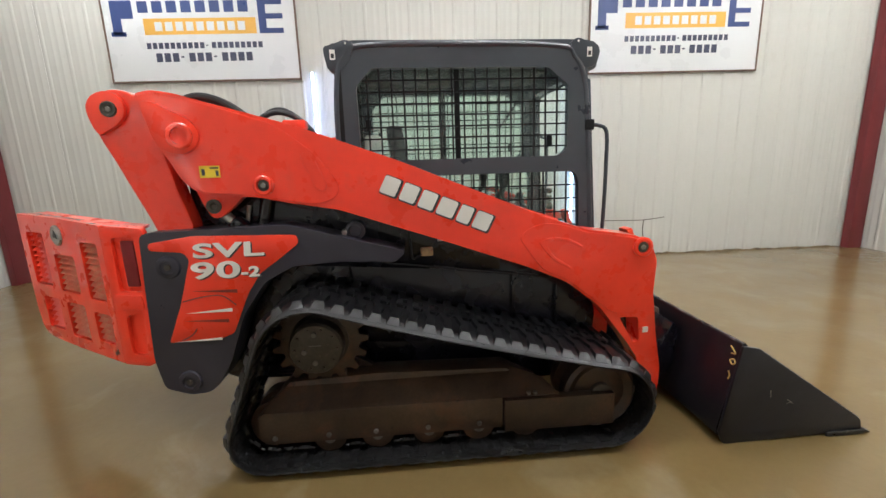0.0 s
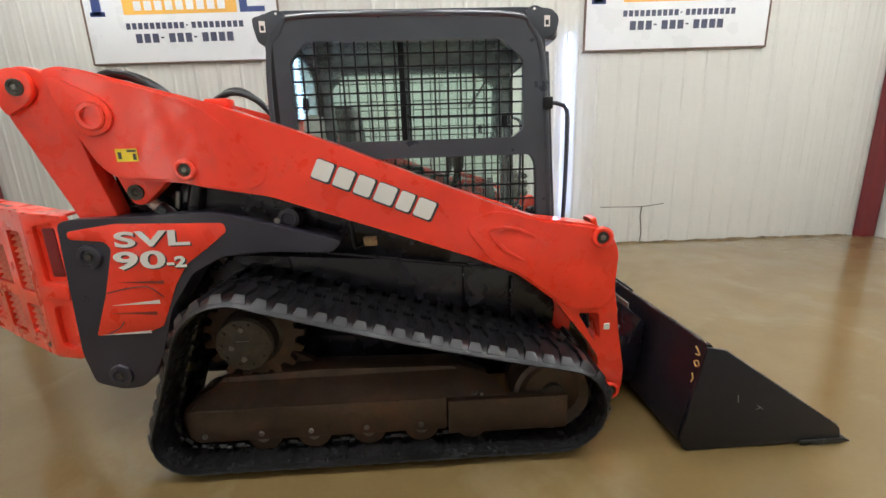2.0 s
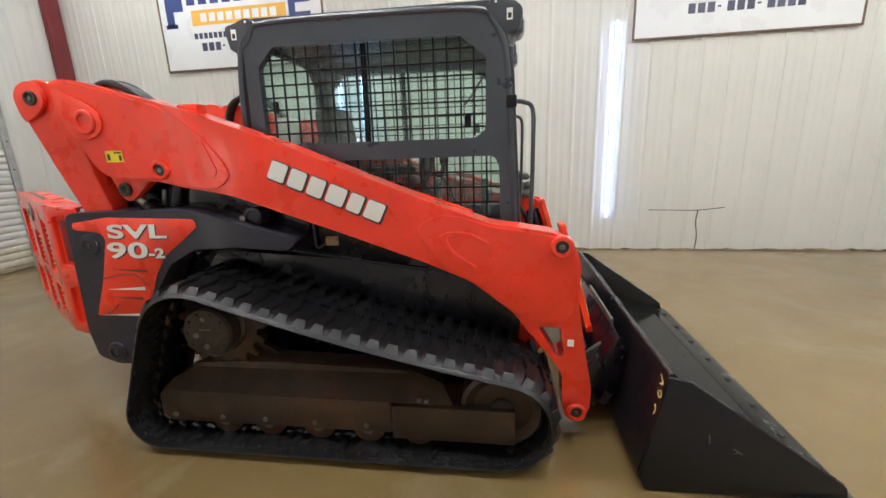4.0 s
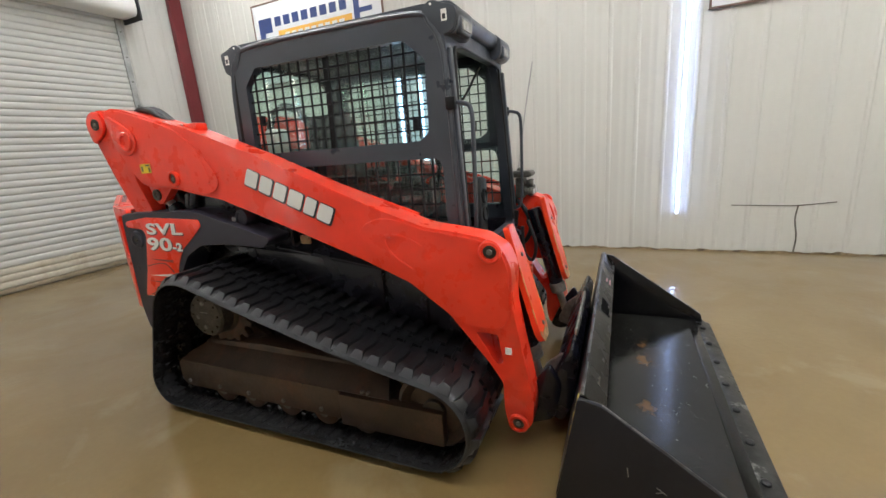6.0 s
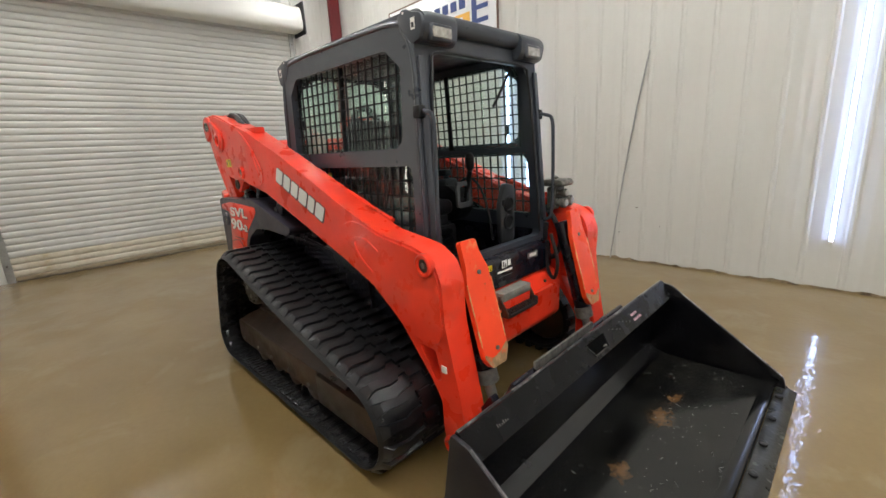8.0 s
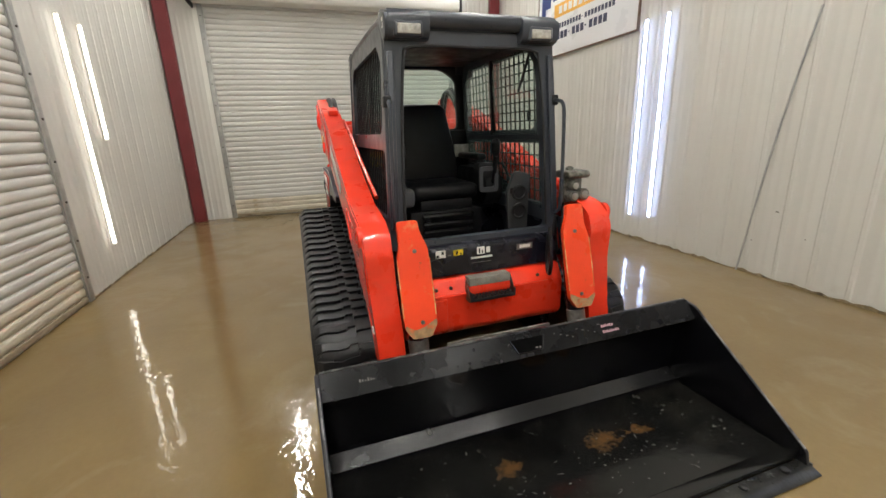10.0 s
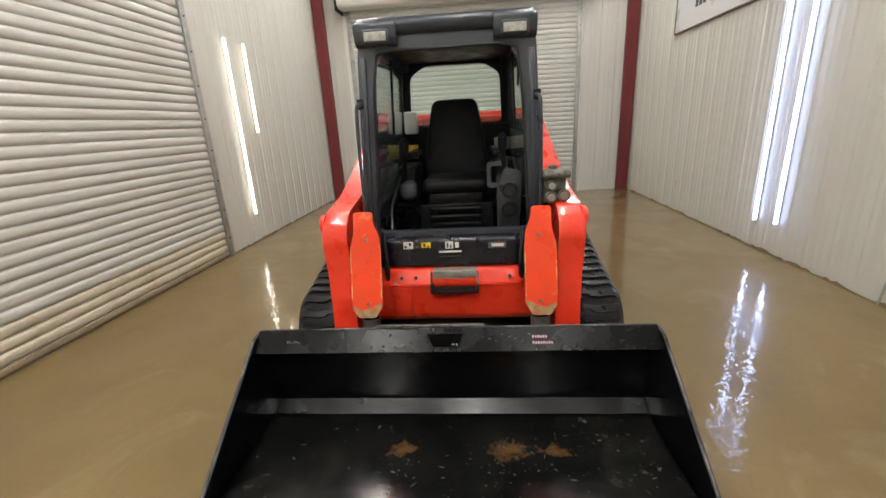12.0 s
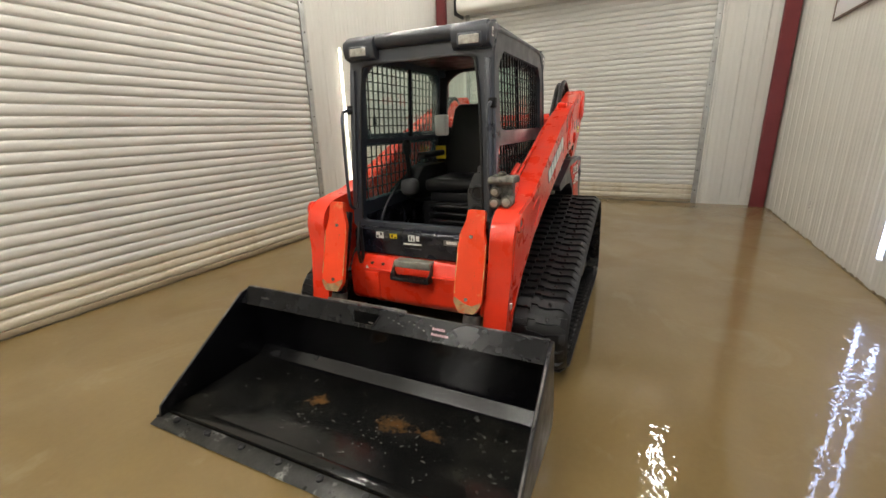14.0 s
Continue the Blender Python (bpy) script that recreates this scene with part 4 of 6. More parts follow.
def arm(s):
    """One lift arm with its pins, welded plates, markings and hoses."""
    out = [(-1.14, 1.872), (-1.06, 1.888), (-0.965, 1.872), (-0.72, 1.80), (-0.42, 1.713), (0.06, 1.537), (0.48, 1.363), (0.81, 1.227), (1.05, 1.142), (1.20, 1.12), (1.34, 1.097), (1.43, 1.04), (1.465, 0.95), (1.46, 0.77), (1.50, 0.52), (1.545, 0.28), (1.54, 0.16), (1.49, 0.10), (1.42, 0.115), (1.40, 0.22), (1.40, 0.36), (1.33, 0.468), (1.15, 0.70), (0.95, 0.857), (0.72, 0.957), (0.33, 1.098), (-0.24, 1.298), (-0.50, 1.345), (-0.62, 1.374), (-0.78, 1.386), (-0.86, 1.392), (-0.925, 1.416), (-0.981, 1.476), (-1.02, 1.56), (-1.05, 1.610), (-1.066, 1.640), (-1.090, 1.73), (-1.113, 1.806)]
    hole = rounded([(1.275, 0.625), (1.385, 0.62), (1.405, 0.47), (1.37, 0.46)], 0.015, 2)
    lo, hi = sorted((s * 0.60, s * 0.742))

    def set_in(bm):
        return bent(bm, lambda v: Vector((v.x, v.y - s * 0.022 * max(0.0, min(1.0, (0.95 - v.z) / 0.5)) * (v.x > 0.9), v.z)))

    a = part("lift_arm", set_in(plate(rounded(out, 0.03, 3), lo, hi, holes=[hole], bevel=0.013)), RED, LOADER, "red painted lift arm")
    lo, hi = sorted((s * 0.742, s * 0.750))
    rear = [(-1.128, 1.862), (-1.06, 1.876), (-0.965, 1.860), (-0.72, 1.788), (-0.55, 1.732), (-0.475, 1.690), (-0.34, 1.582), (-0.256, 1.472), (-0.222, 1.402), (-0.264, 1.348), (-0.351, 1.330), (-0.515, 1.356), (-0.62, 1.384), (-0.78, 1.396), (-0.86, 1.402), (-0.918, 1.424), (-0.972, 1.480), (-1.010, 1.564), (-1.040, 1.614), (-1.056, 1.644), (-1.080, 1.73), (-1.102, 1.806)]
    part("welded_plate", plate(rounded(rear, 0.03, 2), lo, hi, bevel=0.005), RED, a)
    # the front plate runs from its blunt point over the whole knee of the arm
    front = [(0.685, 1.114), (0.74, 1.165), (0.833, 1.188), (0.93, 1.172), (1.05, 1.130), (1.20, 1.108), (1.33, 1.086), (1.42, 1.035), (1.452, 0.95), (1.448, 0.72), (1.41, 0.655), (1.24, 0.650), (1.15, 0.715), (0.95, 0.872), (0.825, 0.925), (0.765, 1.000)]
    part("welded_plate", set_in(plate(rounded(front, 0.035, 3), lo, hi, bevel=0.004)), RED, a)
    lo, hi = sorted((s * 0.748, s * 0.7545))
    ribs = [(-0.405, 1.575), (-0.375, 1.59), (-0.345, 1.575), (-0.318, 1.50), (-0.285, 1.42), (-0.305, 1.39), (-0.345, 1.41), (-0.36, 1.47), (-0.395, 1.53)], [(0.795, 1.083), (0.830, 1.102), (0.88, 1.110), (0.953, 1.099), (1.039, 1.054), (1.030, 1.045), (0.950, 1.083), (0.875, 1.094), (0.838, 1.080), (0.845, 1.050), (0.885, 0.998), (0.978, 0.937), (0.974, 0.927), (0.872, 0.985), (0.815, 1.050)]
    for pts in ribs:
        part("pressed_rib", plate(rounded(pts, 0.012, 2), lo, hi, bevel=0.0028), RED, a)
    # teardrop pad round the open bore
    lo, hi = sorted((s * 0.750, s * 0.764))
    pad = [(-1.105, 1.835), (-1.06, 1.838), (-0.99, 1.797), (-0.905, 1.757), (-0.866, 1.715), (-0.858, 1.665), (-0.882, 1.618), (-0.935, 1.592), (-0.985, 1.592), (-1.045, 1.618), (-1.060, 1.645), (-1.084, 1.73), (-1.102, 1.80)]
    part("bore_pad", plate(rounded(pad, 0.03, 3), lo, hi, bevel=0.006), RED, a)
    part("hose_tab", box(-0.49, -0.38, *sorted((s * 0.62, s * 0.70)), 1.700, 1.745, 0.010), RED, a)
    lo, hi = sorted((s * 0.7423, s * 0.7432))
    rng_ = random.Random(11)
    for k in (0, 3, 5, 6, 11, 14):
        x, z = (1.30 + 0.12 * rng_.random(), 0.62 + 0.42 * rng_.random()) if k < 7 else (-0.8 + 0.5 * rng_.random(), 1.50 + 0.16 * rng_.random()) if k < 10 else (1.02 + 0.30 * rng_.random(), 0.78 + 0.3 * rng_.random())
        l_, w_, a_ = 0.006 + 0.016 * rng_.random(), 0.0012 + 0.001 * rng_.random(), -0.5 + rng_.gauss(0, 0.35)
        dx, dz = l_ * math.cos(a_), l_ * math.sin(a_)
        if k >= 10 or k < 7:
            scuff = plate([(x - dx, z - dz), (x + w_ * math.sin(a_), z - w_ * math.cos(a_)), (x + dx, z + dz), (x - w_ * math.sin(a_), z + w_ * math.cos(a_))], lo, hi, bevel=0)
            part("scuff", set_in(scuff), SCUFF, a)
    # pins; the first is an open bore, its shade a near-black disc
    for x, z, r, depth, dark in ((-0.948, 1.676, 0.062, 0.030, True), (-0.592, 1.433, 0.050, 0.022, False), (1.372, 1.033, 0.055, 0.020, False), (1.472, 0.165, 0.050, 0.006, False)):
        inn = s * 0.735
        outy = s * (0.745 + depth)
        boss = part("pin_boss", lathe([(r, inn), (r, outy - s * 0.006), (r - 0.008, outy), (r * 0.62, outy), (r * 0.6, outy - s * (0.034 if dark else 0.012)), (r * 0.1, outy - s * (0.034 if dark else 0.012))], (x, 0, z), n=28), RED, a)
        part("pin", cylinder((x, outy - s * (0.036 if dark else 0.014), z), (x, outy - s * (0.030 if dark else 0.009), z), r * (0.59 if dark else 0.55), n=20, bevel=0.001), SEAT_CLOTH if dark else HUB, boss)
        if not dark:
            part("bolt", cylinder((x, outy - s * 0.012, z), (x, outy - s * 0.002, z), r * 0.26, n=6, bevel=0.001), DULL, boss)
    return a


def band_name(s, a):
    """A row of pale slanted blocks with dark edges, in place of a name."""
    run = Vector((0.56, -0.236))
    ahead = run.normalized()
    up = Vector((-ahead.y, ahead.x))
    start = Vector((-0.035, 1.383))
    widths = (0.084, 0.082, 0.080, 0.092, 0.070, 0.088)
    gaps = 0.0195
    d = 0.0
    for w in widths:
        for grow, y0, y1, material in ((0.006, 0.7425, 0.7440, DARK_DECAL), (0.0, 0.7445, 0.7460, WHITE_DECAL)):
            p = start + ahead * (d - grow) - up * grow + (Vector((0.004, -0.004)) if grow else Vector((0, 0)))
            wide, tall = ahead * (w + 2 * grow), (up * 0.092 + ahead * 0.006) * (1 + 2 * grow / 0.092)
            pts = [p, p + wide, p + wide + tall, p + tall]
            lo, hi = sorted((s * y0, s * y1))
            part("name_block", plate(rounded([tuple(q) for q in pts], 0.012, 2), lo, hi, bevel=0), material, a, "white block with dark edge" if grow == 0 else "")
        d += w + gaps


def link(s):
    out = [(-1.36, 1.80), (-1.335, 1.87), (-1.27, 1.90), (-1.18, 1.892), (-1.09, 1.82), (-1.06, 1.62), (-1.03, 1.47), (-0.975, 1.20), (-1.165, 1.20), (-1.18, 1.28), (-1.27, 1.53), (-1.345, 1.70)]
    lo, hi = sorted((s * 0.60, s * 0.712))
    k = plate(rounded(out, 0.05, 3), lo, hi, bevel=0.012)
    bent(k, lambda v: Vector((v.x, v.y - s * 0.16 * max(0.0, 1.40 - v.z), v.z)))
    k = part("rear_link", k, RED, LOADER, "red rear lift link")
    pad = [(-1.362, 1.825), (-1.330, 1.872), (-1.27, 1.892), (-1.215, 1.876), (-1.188, 1.83), (-1.190, 1.778), (-1.225, 1.737), (-1.318, 1.688), (-1.338, 1.715), (-1.356, 1.77)]
    lo, hi = sorted((s * 0.711, s * 0.736))
    part("pin_pad", plate(rounded(pad, 0.025, 3), lo, hi, bevel=0.006), RED, k)
    boss = part("pin_boss", lathe([(0.036, s * 0.73), (0.036, s * 0.744), (0.032, s * 0.747), (0.024, s * 0.745), (0.022, s * 0.738), (0.005, s * 0.738)], (-1.256, 0, 1.806), n=30), HUB, k)
    part("bolt", cylinder((-1.256, s * 0.736, 1.806), (-1.256, s * 0.745, 1.806), 0.012, n=6, bevel=0.001), DULL, boss)
    # lower lug and its pin
    lug = [(-0.95, 1.44), (-0.80, 1.43), (-0.69, 1.40), (-0.785, 1.315), (-0.835, 1.275), (-0.880, 1.275), (-0.908, 1.325)]
    lo, hi = sorted((s * 0.64, s * 0.70))
    lp = part("cylinder_lug", plate(rounded(lug, 0.04, 3), lo, hi, bevel=0.006), RED, LOADER)
    part("pin", lathe([(0.036, s * 0.69), (0.036, s * 0.712), (0.02, s * 0.712), (0.01, s * 0.704)], (-0.862, 0, 1.335), n=20), HUB, lp)
    part("bracket", cylinder((-0.615, s * 0.60, 1.42), (-0.665, s * 0.62, 1.20), 0.034, n=18, bevel=0.005), BLACK, LOADER)
    part("stud", cylinder((-0.748, s * 0.60, 1.235), (-0.728, s * 0.60, 1.325), 0.012, n=12, bevel=0.003), STEEL, LOADER)
    # lift cylinder under the arm
    cyl = part("lift_cylinder", cylinder((-0.80, s * 0.65, 1.25), (-0.50, s * 0.65, 0.98), 0.048, n=24, bevel=0.006), BLACK, LOADER)
    part("rod", cylinder((-0.875, s * 0.65, 1.32), (-0.80, s * 0.65, 1.25), 0.026, n=16), STEEL, cyl)
    pin = part("pin_plate", lathe([(0.05, s * 0.60), (0.05, s * 0.692), (0.034, s * 0.698), (0.030, s * 0.690), (0.01, s * 0.690)], (-0.175, 0, 1.179), n=24), CHARCOAL, LOADER)
    part("grease_nipple", cylinder((-0.231, s * 0.66, 1.173), (-0.231, s * 0.70, 1.173), 0.016, n=12), STEEL, pin)


WORN_EDGE = paint("rubbed_orange_edge", (0.80, 0.16, 0.03), 0.4, vary=0.1, bump=0.1, wear=(0.75, 0.50, 0.22), wear_at=0.48, wear_scale=16, wear_soft=0.08)


def guard(s):
    """The tilt cylinder with its sheet guard."""
    face = [(-0.065, 0.62), (0.045, 0.62), (0.05, 0.56), (0.085, 0.47), (0.09, 0.07), (0.052, 0.008), (-0.048, 0.008), (-0.085, 0.065), (-0.085, 0.42), (-0.065, 0.5)]
    g = plate(rounded([(y * -s, z) for y, z in face], 0.018, 3), -0.020, 0.012, "x", bevel=0.003)
    lean = math.degrees(math.atan2(0.17, 0.62))
    g.transform(pose(1.565, s * 0.497, 0.505) @ pose(0, 0, 0, 0, -lean, 0))
    gp = part("cylinder_guard", g, ORANGE, LOADER, "orange painted sheet guard with scuffed foot")
    tip = plate(rounded([(y * -s, z) for y, z in ((0.086, 0.10), (0.088, 0.072), (0.051, 0.010), (-0.047, 0.010), (-0.083, 0.066), (-0.082, 0.085), (-0.03, 0.055), (0.02, 0.065))], 0.008, 2), 0.0125, 0.0145, "x", bevel=0.0)
    tip.transform(pose(1.565, s * 0.497, 0.505) @ pose(0, 0, 0, 0, -lean, 0))
    part("scuffed_foot", tip, RAW, gp, "paint worn off the foot")
    m = pose(1.565, s * 0.497, 0.505) @ pose(0, 0, 0, 0, -lean, 0)
    for side in (1, -1):
        run = [(-s * 0.087 * side * (1 if side > 0 else 0.98), z) for z in (0.12, 0.2, 0.3, 0.42)]
        part("worn_edge", sweep([tuple(m @ Vector((0.011, y, z))) for y, z in run], 0.0035, 6), WORN_EDGE, gp, "paint rubbed off the edge")
    for z in (0.46, 0.09):
        part("bolt", cylinder(m @ Vector((0.012, 0.01 * -s, z)), m @ Vector((0.02, 0.01 * -s, z)), 0.011, n=8, bevel=0.001), DULL, gp)
    c = part("tilt_cylinder", cylinder((1.33, s * 0.50, 1.02), (1.50, s * 0.50, 0.42), 0.048, n=22, bevel=0.005), BLACK, LOADER)
    part("rod", cylinder((1.50, s * 0.50, 0.42), (1.55, s * 0.50, 0.25), 0.026, n=16), STEEL, c)
    part("gland", cylinder((1.485, s * 0.50, 0.47), (1.505, s * 0.50, 0.40), 0.055, n=22, bevel=0.004), DULL, c)


for s in (-1, 1):
    a = arm(s)
    band_name(s, a)
    link(s)
    guard(s)
    lo, hi = sorted((s * 0.7505, s * 0.7525))
    warn = part("warning_label", plate(rect(-0.885, -0.79, 1.478, 1.535), lo, hi, bevel=0), YELLOW_DECAL, a, "yellow warning label")
    lo, hi = sorted((s * 0.7526, s * 0.7535))
    for x0, x1, z0, z1 in ((-0.835, -0.795, 1.52, 1.528), (-0.81, -0.797, 1.485, 1.512), (-0.875, -0.86, 1.49, 1.52)):
        part("mark", plate(rect(x0, x1, z0, z1), lo, hi, bevel=0), DARK_DECAL, warn)
    lo, hi = sorted((s * 0.715, s * 0.731))
    part("small_label", plate(rect(1.418, 1.448, 0.525, 0.558), lo, hi, bevel=0), WHITE_DECAL, a)
    # hose loops over the arm's pivot; the far pair stands higher
    for d in (0.0, 0.042):
        if s < 0:
            pts = [(-1.02, s * (0.66 - d), 1.81), (-0.91, s * (0.65 - d), 1.866), (-0.79, s * (0.65 - d), 1.842), (-0.66, s * (0.65 - d), 1.75)]
        else:
            pts = [(-1.09, 0.60 - d, 1.70), (-1.03, 0.595 - d, 1.86), (-0.93, 0.59 - d, 1.945 - d * 0.5), (-0.82, 0.59 - d, 1.950 - d * 0.5), (-0.70, 0.59 - d, 1.87), (-0.58, 0.59 - d, 1.74), (-0.48, 0.59 - d, 1.64)]
        part("hose", sweep(pts, 0.021, 10), HOSE, a, "black hydraulic hose")
    pipe = part("hydraulic_pipe", sweep([(-0.45, s * 0.575, 1.66), (0.0, s * 0.575, 1.52), (0.5, s * 0.575, 1.33), (0.95, s * 0.575, 1.17)], 0.014, 8), RED, LOADER, "red painted hydraulic pipe")

part("rear_cross_tube", cylinder((-0.70, -0.62, 1.60), (-0.70, 0.62, 1.60), 0.065, n=28), RED, LOADER)
part("arm_cross_beam", box(-0.52, -0.40, -0.60, 0.60, 1.50, 1.62, 0.02), RED, LOADER)

# opened rear door with louvres
DOOR_AT = Matrix.Translation((-1.467, -0.652, 0)) @ pose(0, 0, 0, 0, 0, 148.6)
# Paler red with tan patches, for the slot columns nearer the fold.
LOUVRE = paint("pale_louvre_paint", (0.62, 0.11, 0.05), 0.45, vary=0.2, scale=8, bump=0.05, wear=(0.52, 0.34, 0.22), wear_at=0.45, wear_scale=5, wear_soft=0.25)


def rear_door():
    """Built along +x from the fold beside the hinge, outer face at y = 0 towards +y, then swung open."""
    out = [(0.0, 0.497), (0.44, 0.502), (0.80, 0.515), (0.875, 0.530), (0.930, 0.580), (0.950, 0.70), (0.958, 1.0), (0.955, 1.20), (0.945, 1.294), (0.43, 1.279), (0.0, 1.256)]
    slots = [(0.660, 0.872, 0.864, 1.186), (0.628, 0.824, 0.588, 0.788), (0.335, 0.565, 0.848, 1.068), (0.325, 0.538, 0.570, 0.784), (0.060, 0.236, 0.836, 1.157), (0.056, 0.230, 0.592, 0.762)]
    holes = [rounded(rect(*q), 0.022, 3) for q in slots]
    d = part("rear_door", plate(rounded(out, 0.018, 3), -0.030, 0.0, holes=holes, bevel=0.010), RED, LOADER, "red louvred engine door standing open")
    d.matrix_local = DOOR_AT
    # panel folded back beside the hinge, with a lamp recess and a hand recess
    fold = pose(0, 0, 0, 0, 0, -161.8)
    side = [(0.002, 0.495), (0.150, 0.489), (0.196, 0.51), (0.250, 1.215), (0.240, 1.238), (0.002, 1.256)]
    lamp_hole = rounded(rect(0.055, 0.190, 0.905, 1.192), 0.025, 3)
    hand_hole = rounded([(0.058, 0.555), (0.156, 0.548), (0.172, 0.790), (0.062, 0.772)], 0.03, 3)

    def folded(name, bm, material, label=""):
        bm.transform(fold)
        return part(name, bm, material, d, label)

    folded("corner_panel", plate(rounded(side, 0.012, 3), 0.0, 0.03, holes=[lamp_hole, hand_hole], bevel=0.010), RED)
    folded("recess_back", plate(rect(0.045, 0.195, 0.895, 1.20), 0.020, 0.026, bevel=0), RED)
    folded("recess_back", plate(rect(0.045, 0.168, 0.54, 0.795), 0.022, 0.028, bevel=0), RED)
    folded("pressed_ledge", plate(rounded(rect(0.015, 0.186, 0.808, 0.888), 0.02, 3), -0.007, 0.002, bevel=0.006), RED)
    folded("reflector", plate(rounded(rect(0.100, 0.172, 0.932, 1.174), 0.006, 2), 0.008, 0.021, bevel=0.003), REFLECTOR, "dark red reflector")
    cap = plate([(0.0, 0.0), (0.24, 0.0), (0.18, 0.13), (0.0, 0.15)], 1.236, 1.252, "z", bevel=0.006)
    cap.transform(fold)
    part("corner_cap", bent(cap, lambda v: Vector((v.x, v.y, v.z + 0.055 * v.x))), RED, d)
    # folded edges round the shell and the inner sheet
    part("edge_strip", box(0.02, 0.86, -0.15, -0.030, 0.525, 0.550, 0.006), RED, d)
    part("edge_strip", box(0.905, 0.945, -0.15, -0.030, 0.60, 1.28, 0.010), RED, d)
    top = plate(rounded([(0.0, 1.232), (0.935, 1.268), (0.940, 1.290), (0.0, 1.254)], 0.006, 2), -0.15, -0.028, bevel=0.006)
    part("edge_strip", top, RED, d)
    part("inner_panel", plate(rounded([(0.02, 0.55), (0.86, 0.55), (0.93, 0.62), (0.93, 1.27), (0.02, 1.235)], 0.03, 3), -0.165, -0.15, bevel=0.004), RED, d)
    for x0, x1, z0, z1 in slots:
        n = max(4, round((z1 - z0) / 0.033))
        slat = plate([(0.0, 0.027), (0.026, 0.003), (0.030, 0.006), (0.004, 0.032)], x0 - 0.005, x1 + 0.005, "x", bevel=0)
        me = to_mesh("louvre", slat, LOUVRE if x0 < 0.6 else RED)
        for k in range(n):
            ob = new("louvre", me)
            ob.parent = d
            ob.location = (0, -0.040, z0 + (z1 - z0) * (k + 0.1) / n)
    # Screen behind the slots, coloured dark red to deepen their shade.
    part("shade_screen", box(0.03, 0.90, -0.09, -0.08, 0.56, 1.22, 0), REFLECTOR, d)
    part("emblem", lathe([(0.058, 0.0), (0.058, 0.006), (0.050, 0.012), (0.044, 0.010), (0.01, 0.010)], (0.471, 0, 1.182), n=28), STEEL, d, "round chrome emblem plate")
    part("emblem_shape", plate([(0.450, 1.165), (0.495, 1.172), (0.475, 1.212)], 0.010, 0.013, bevel=0), HOSE, d)
    part("chip", plate(rounded([(0.035, 0.545), (0.075, 0.530), (0.085, 0.545), (0.060, 0.560), (0.045, 0.575)], 0.006, 2), 0.0, 0.001, bevel=0), SCUFF, d, "chipped paint")
    # Thin black plates on the top strip give the slots their dark inside.
    for k in range(5):
        x = 0.30 + k * 0.120
        z = 1.2545 + x * 0.0383
        part("slot_shade", plate([(x, z), (x + 0.085, z + 0.0033), (x + 0.085, z + 0.0043), (x, z + 0.001)], -0.075, -0.045, bevel=0), HOSE, d)


rear_door()


# ---- cab ----
def flare(z):
    return 0.042 * max(0.0, 2.12 - z)


CAB = LOADER
part("cab_base", plate(rounded([(-0.25, 0.92), (0.32, 0.92), (0.32, 0.97), (-0.25, 1.0)], 0.01, 2), -0.52, 0.52, bevel=0.004), CAB_GREY, LOADER, "grey steel operator cab")


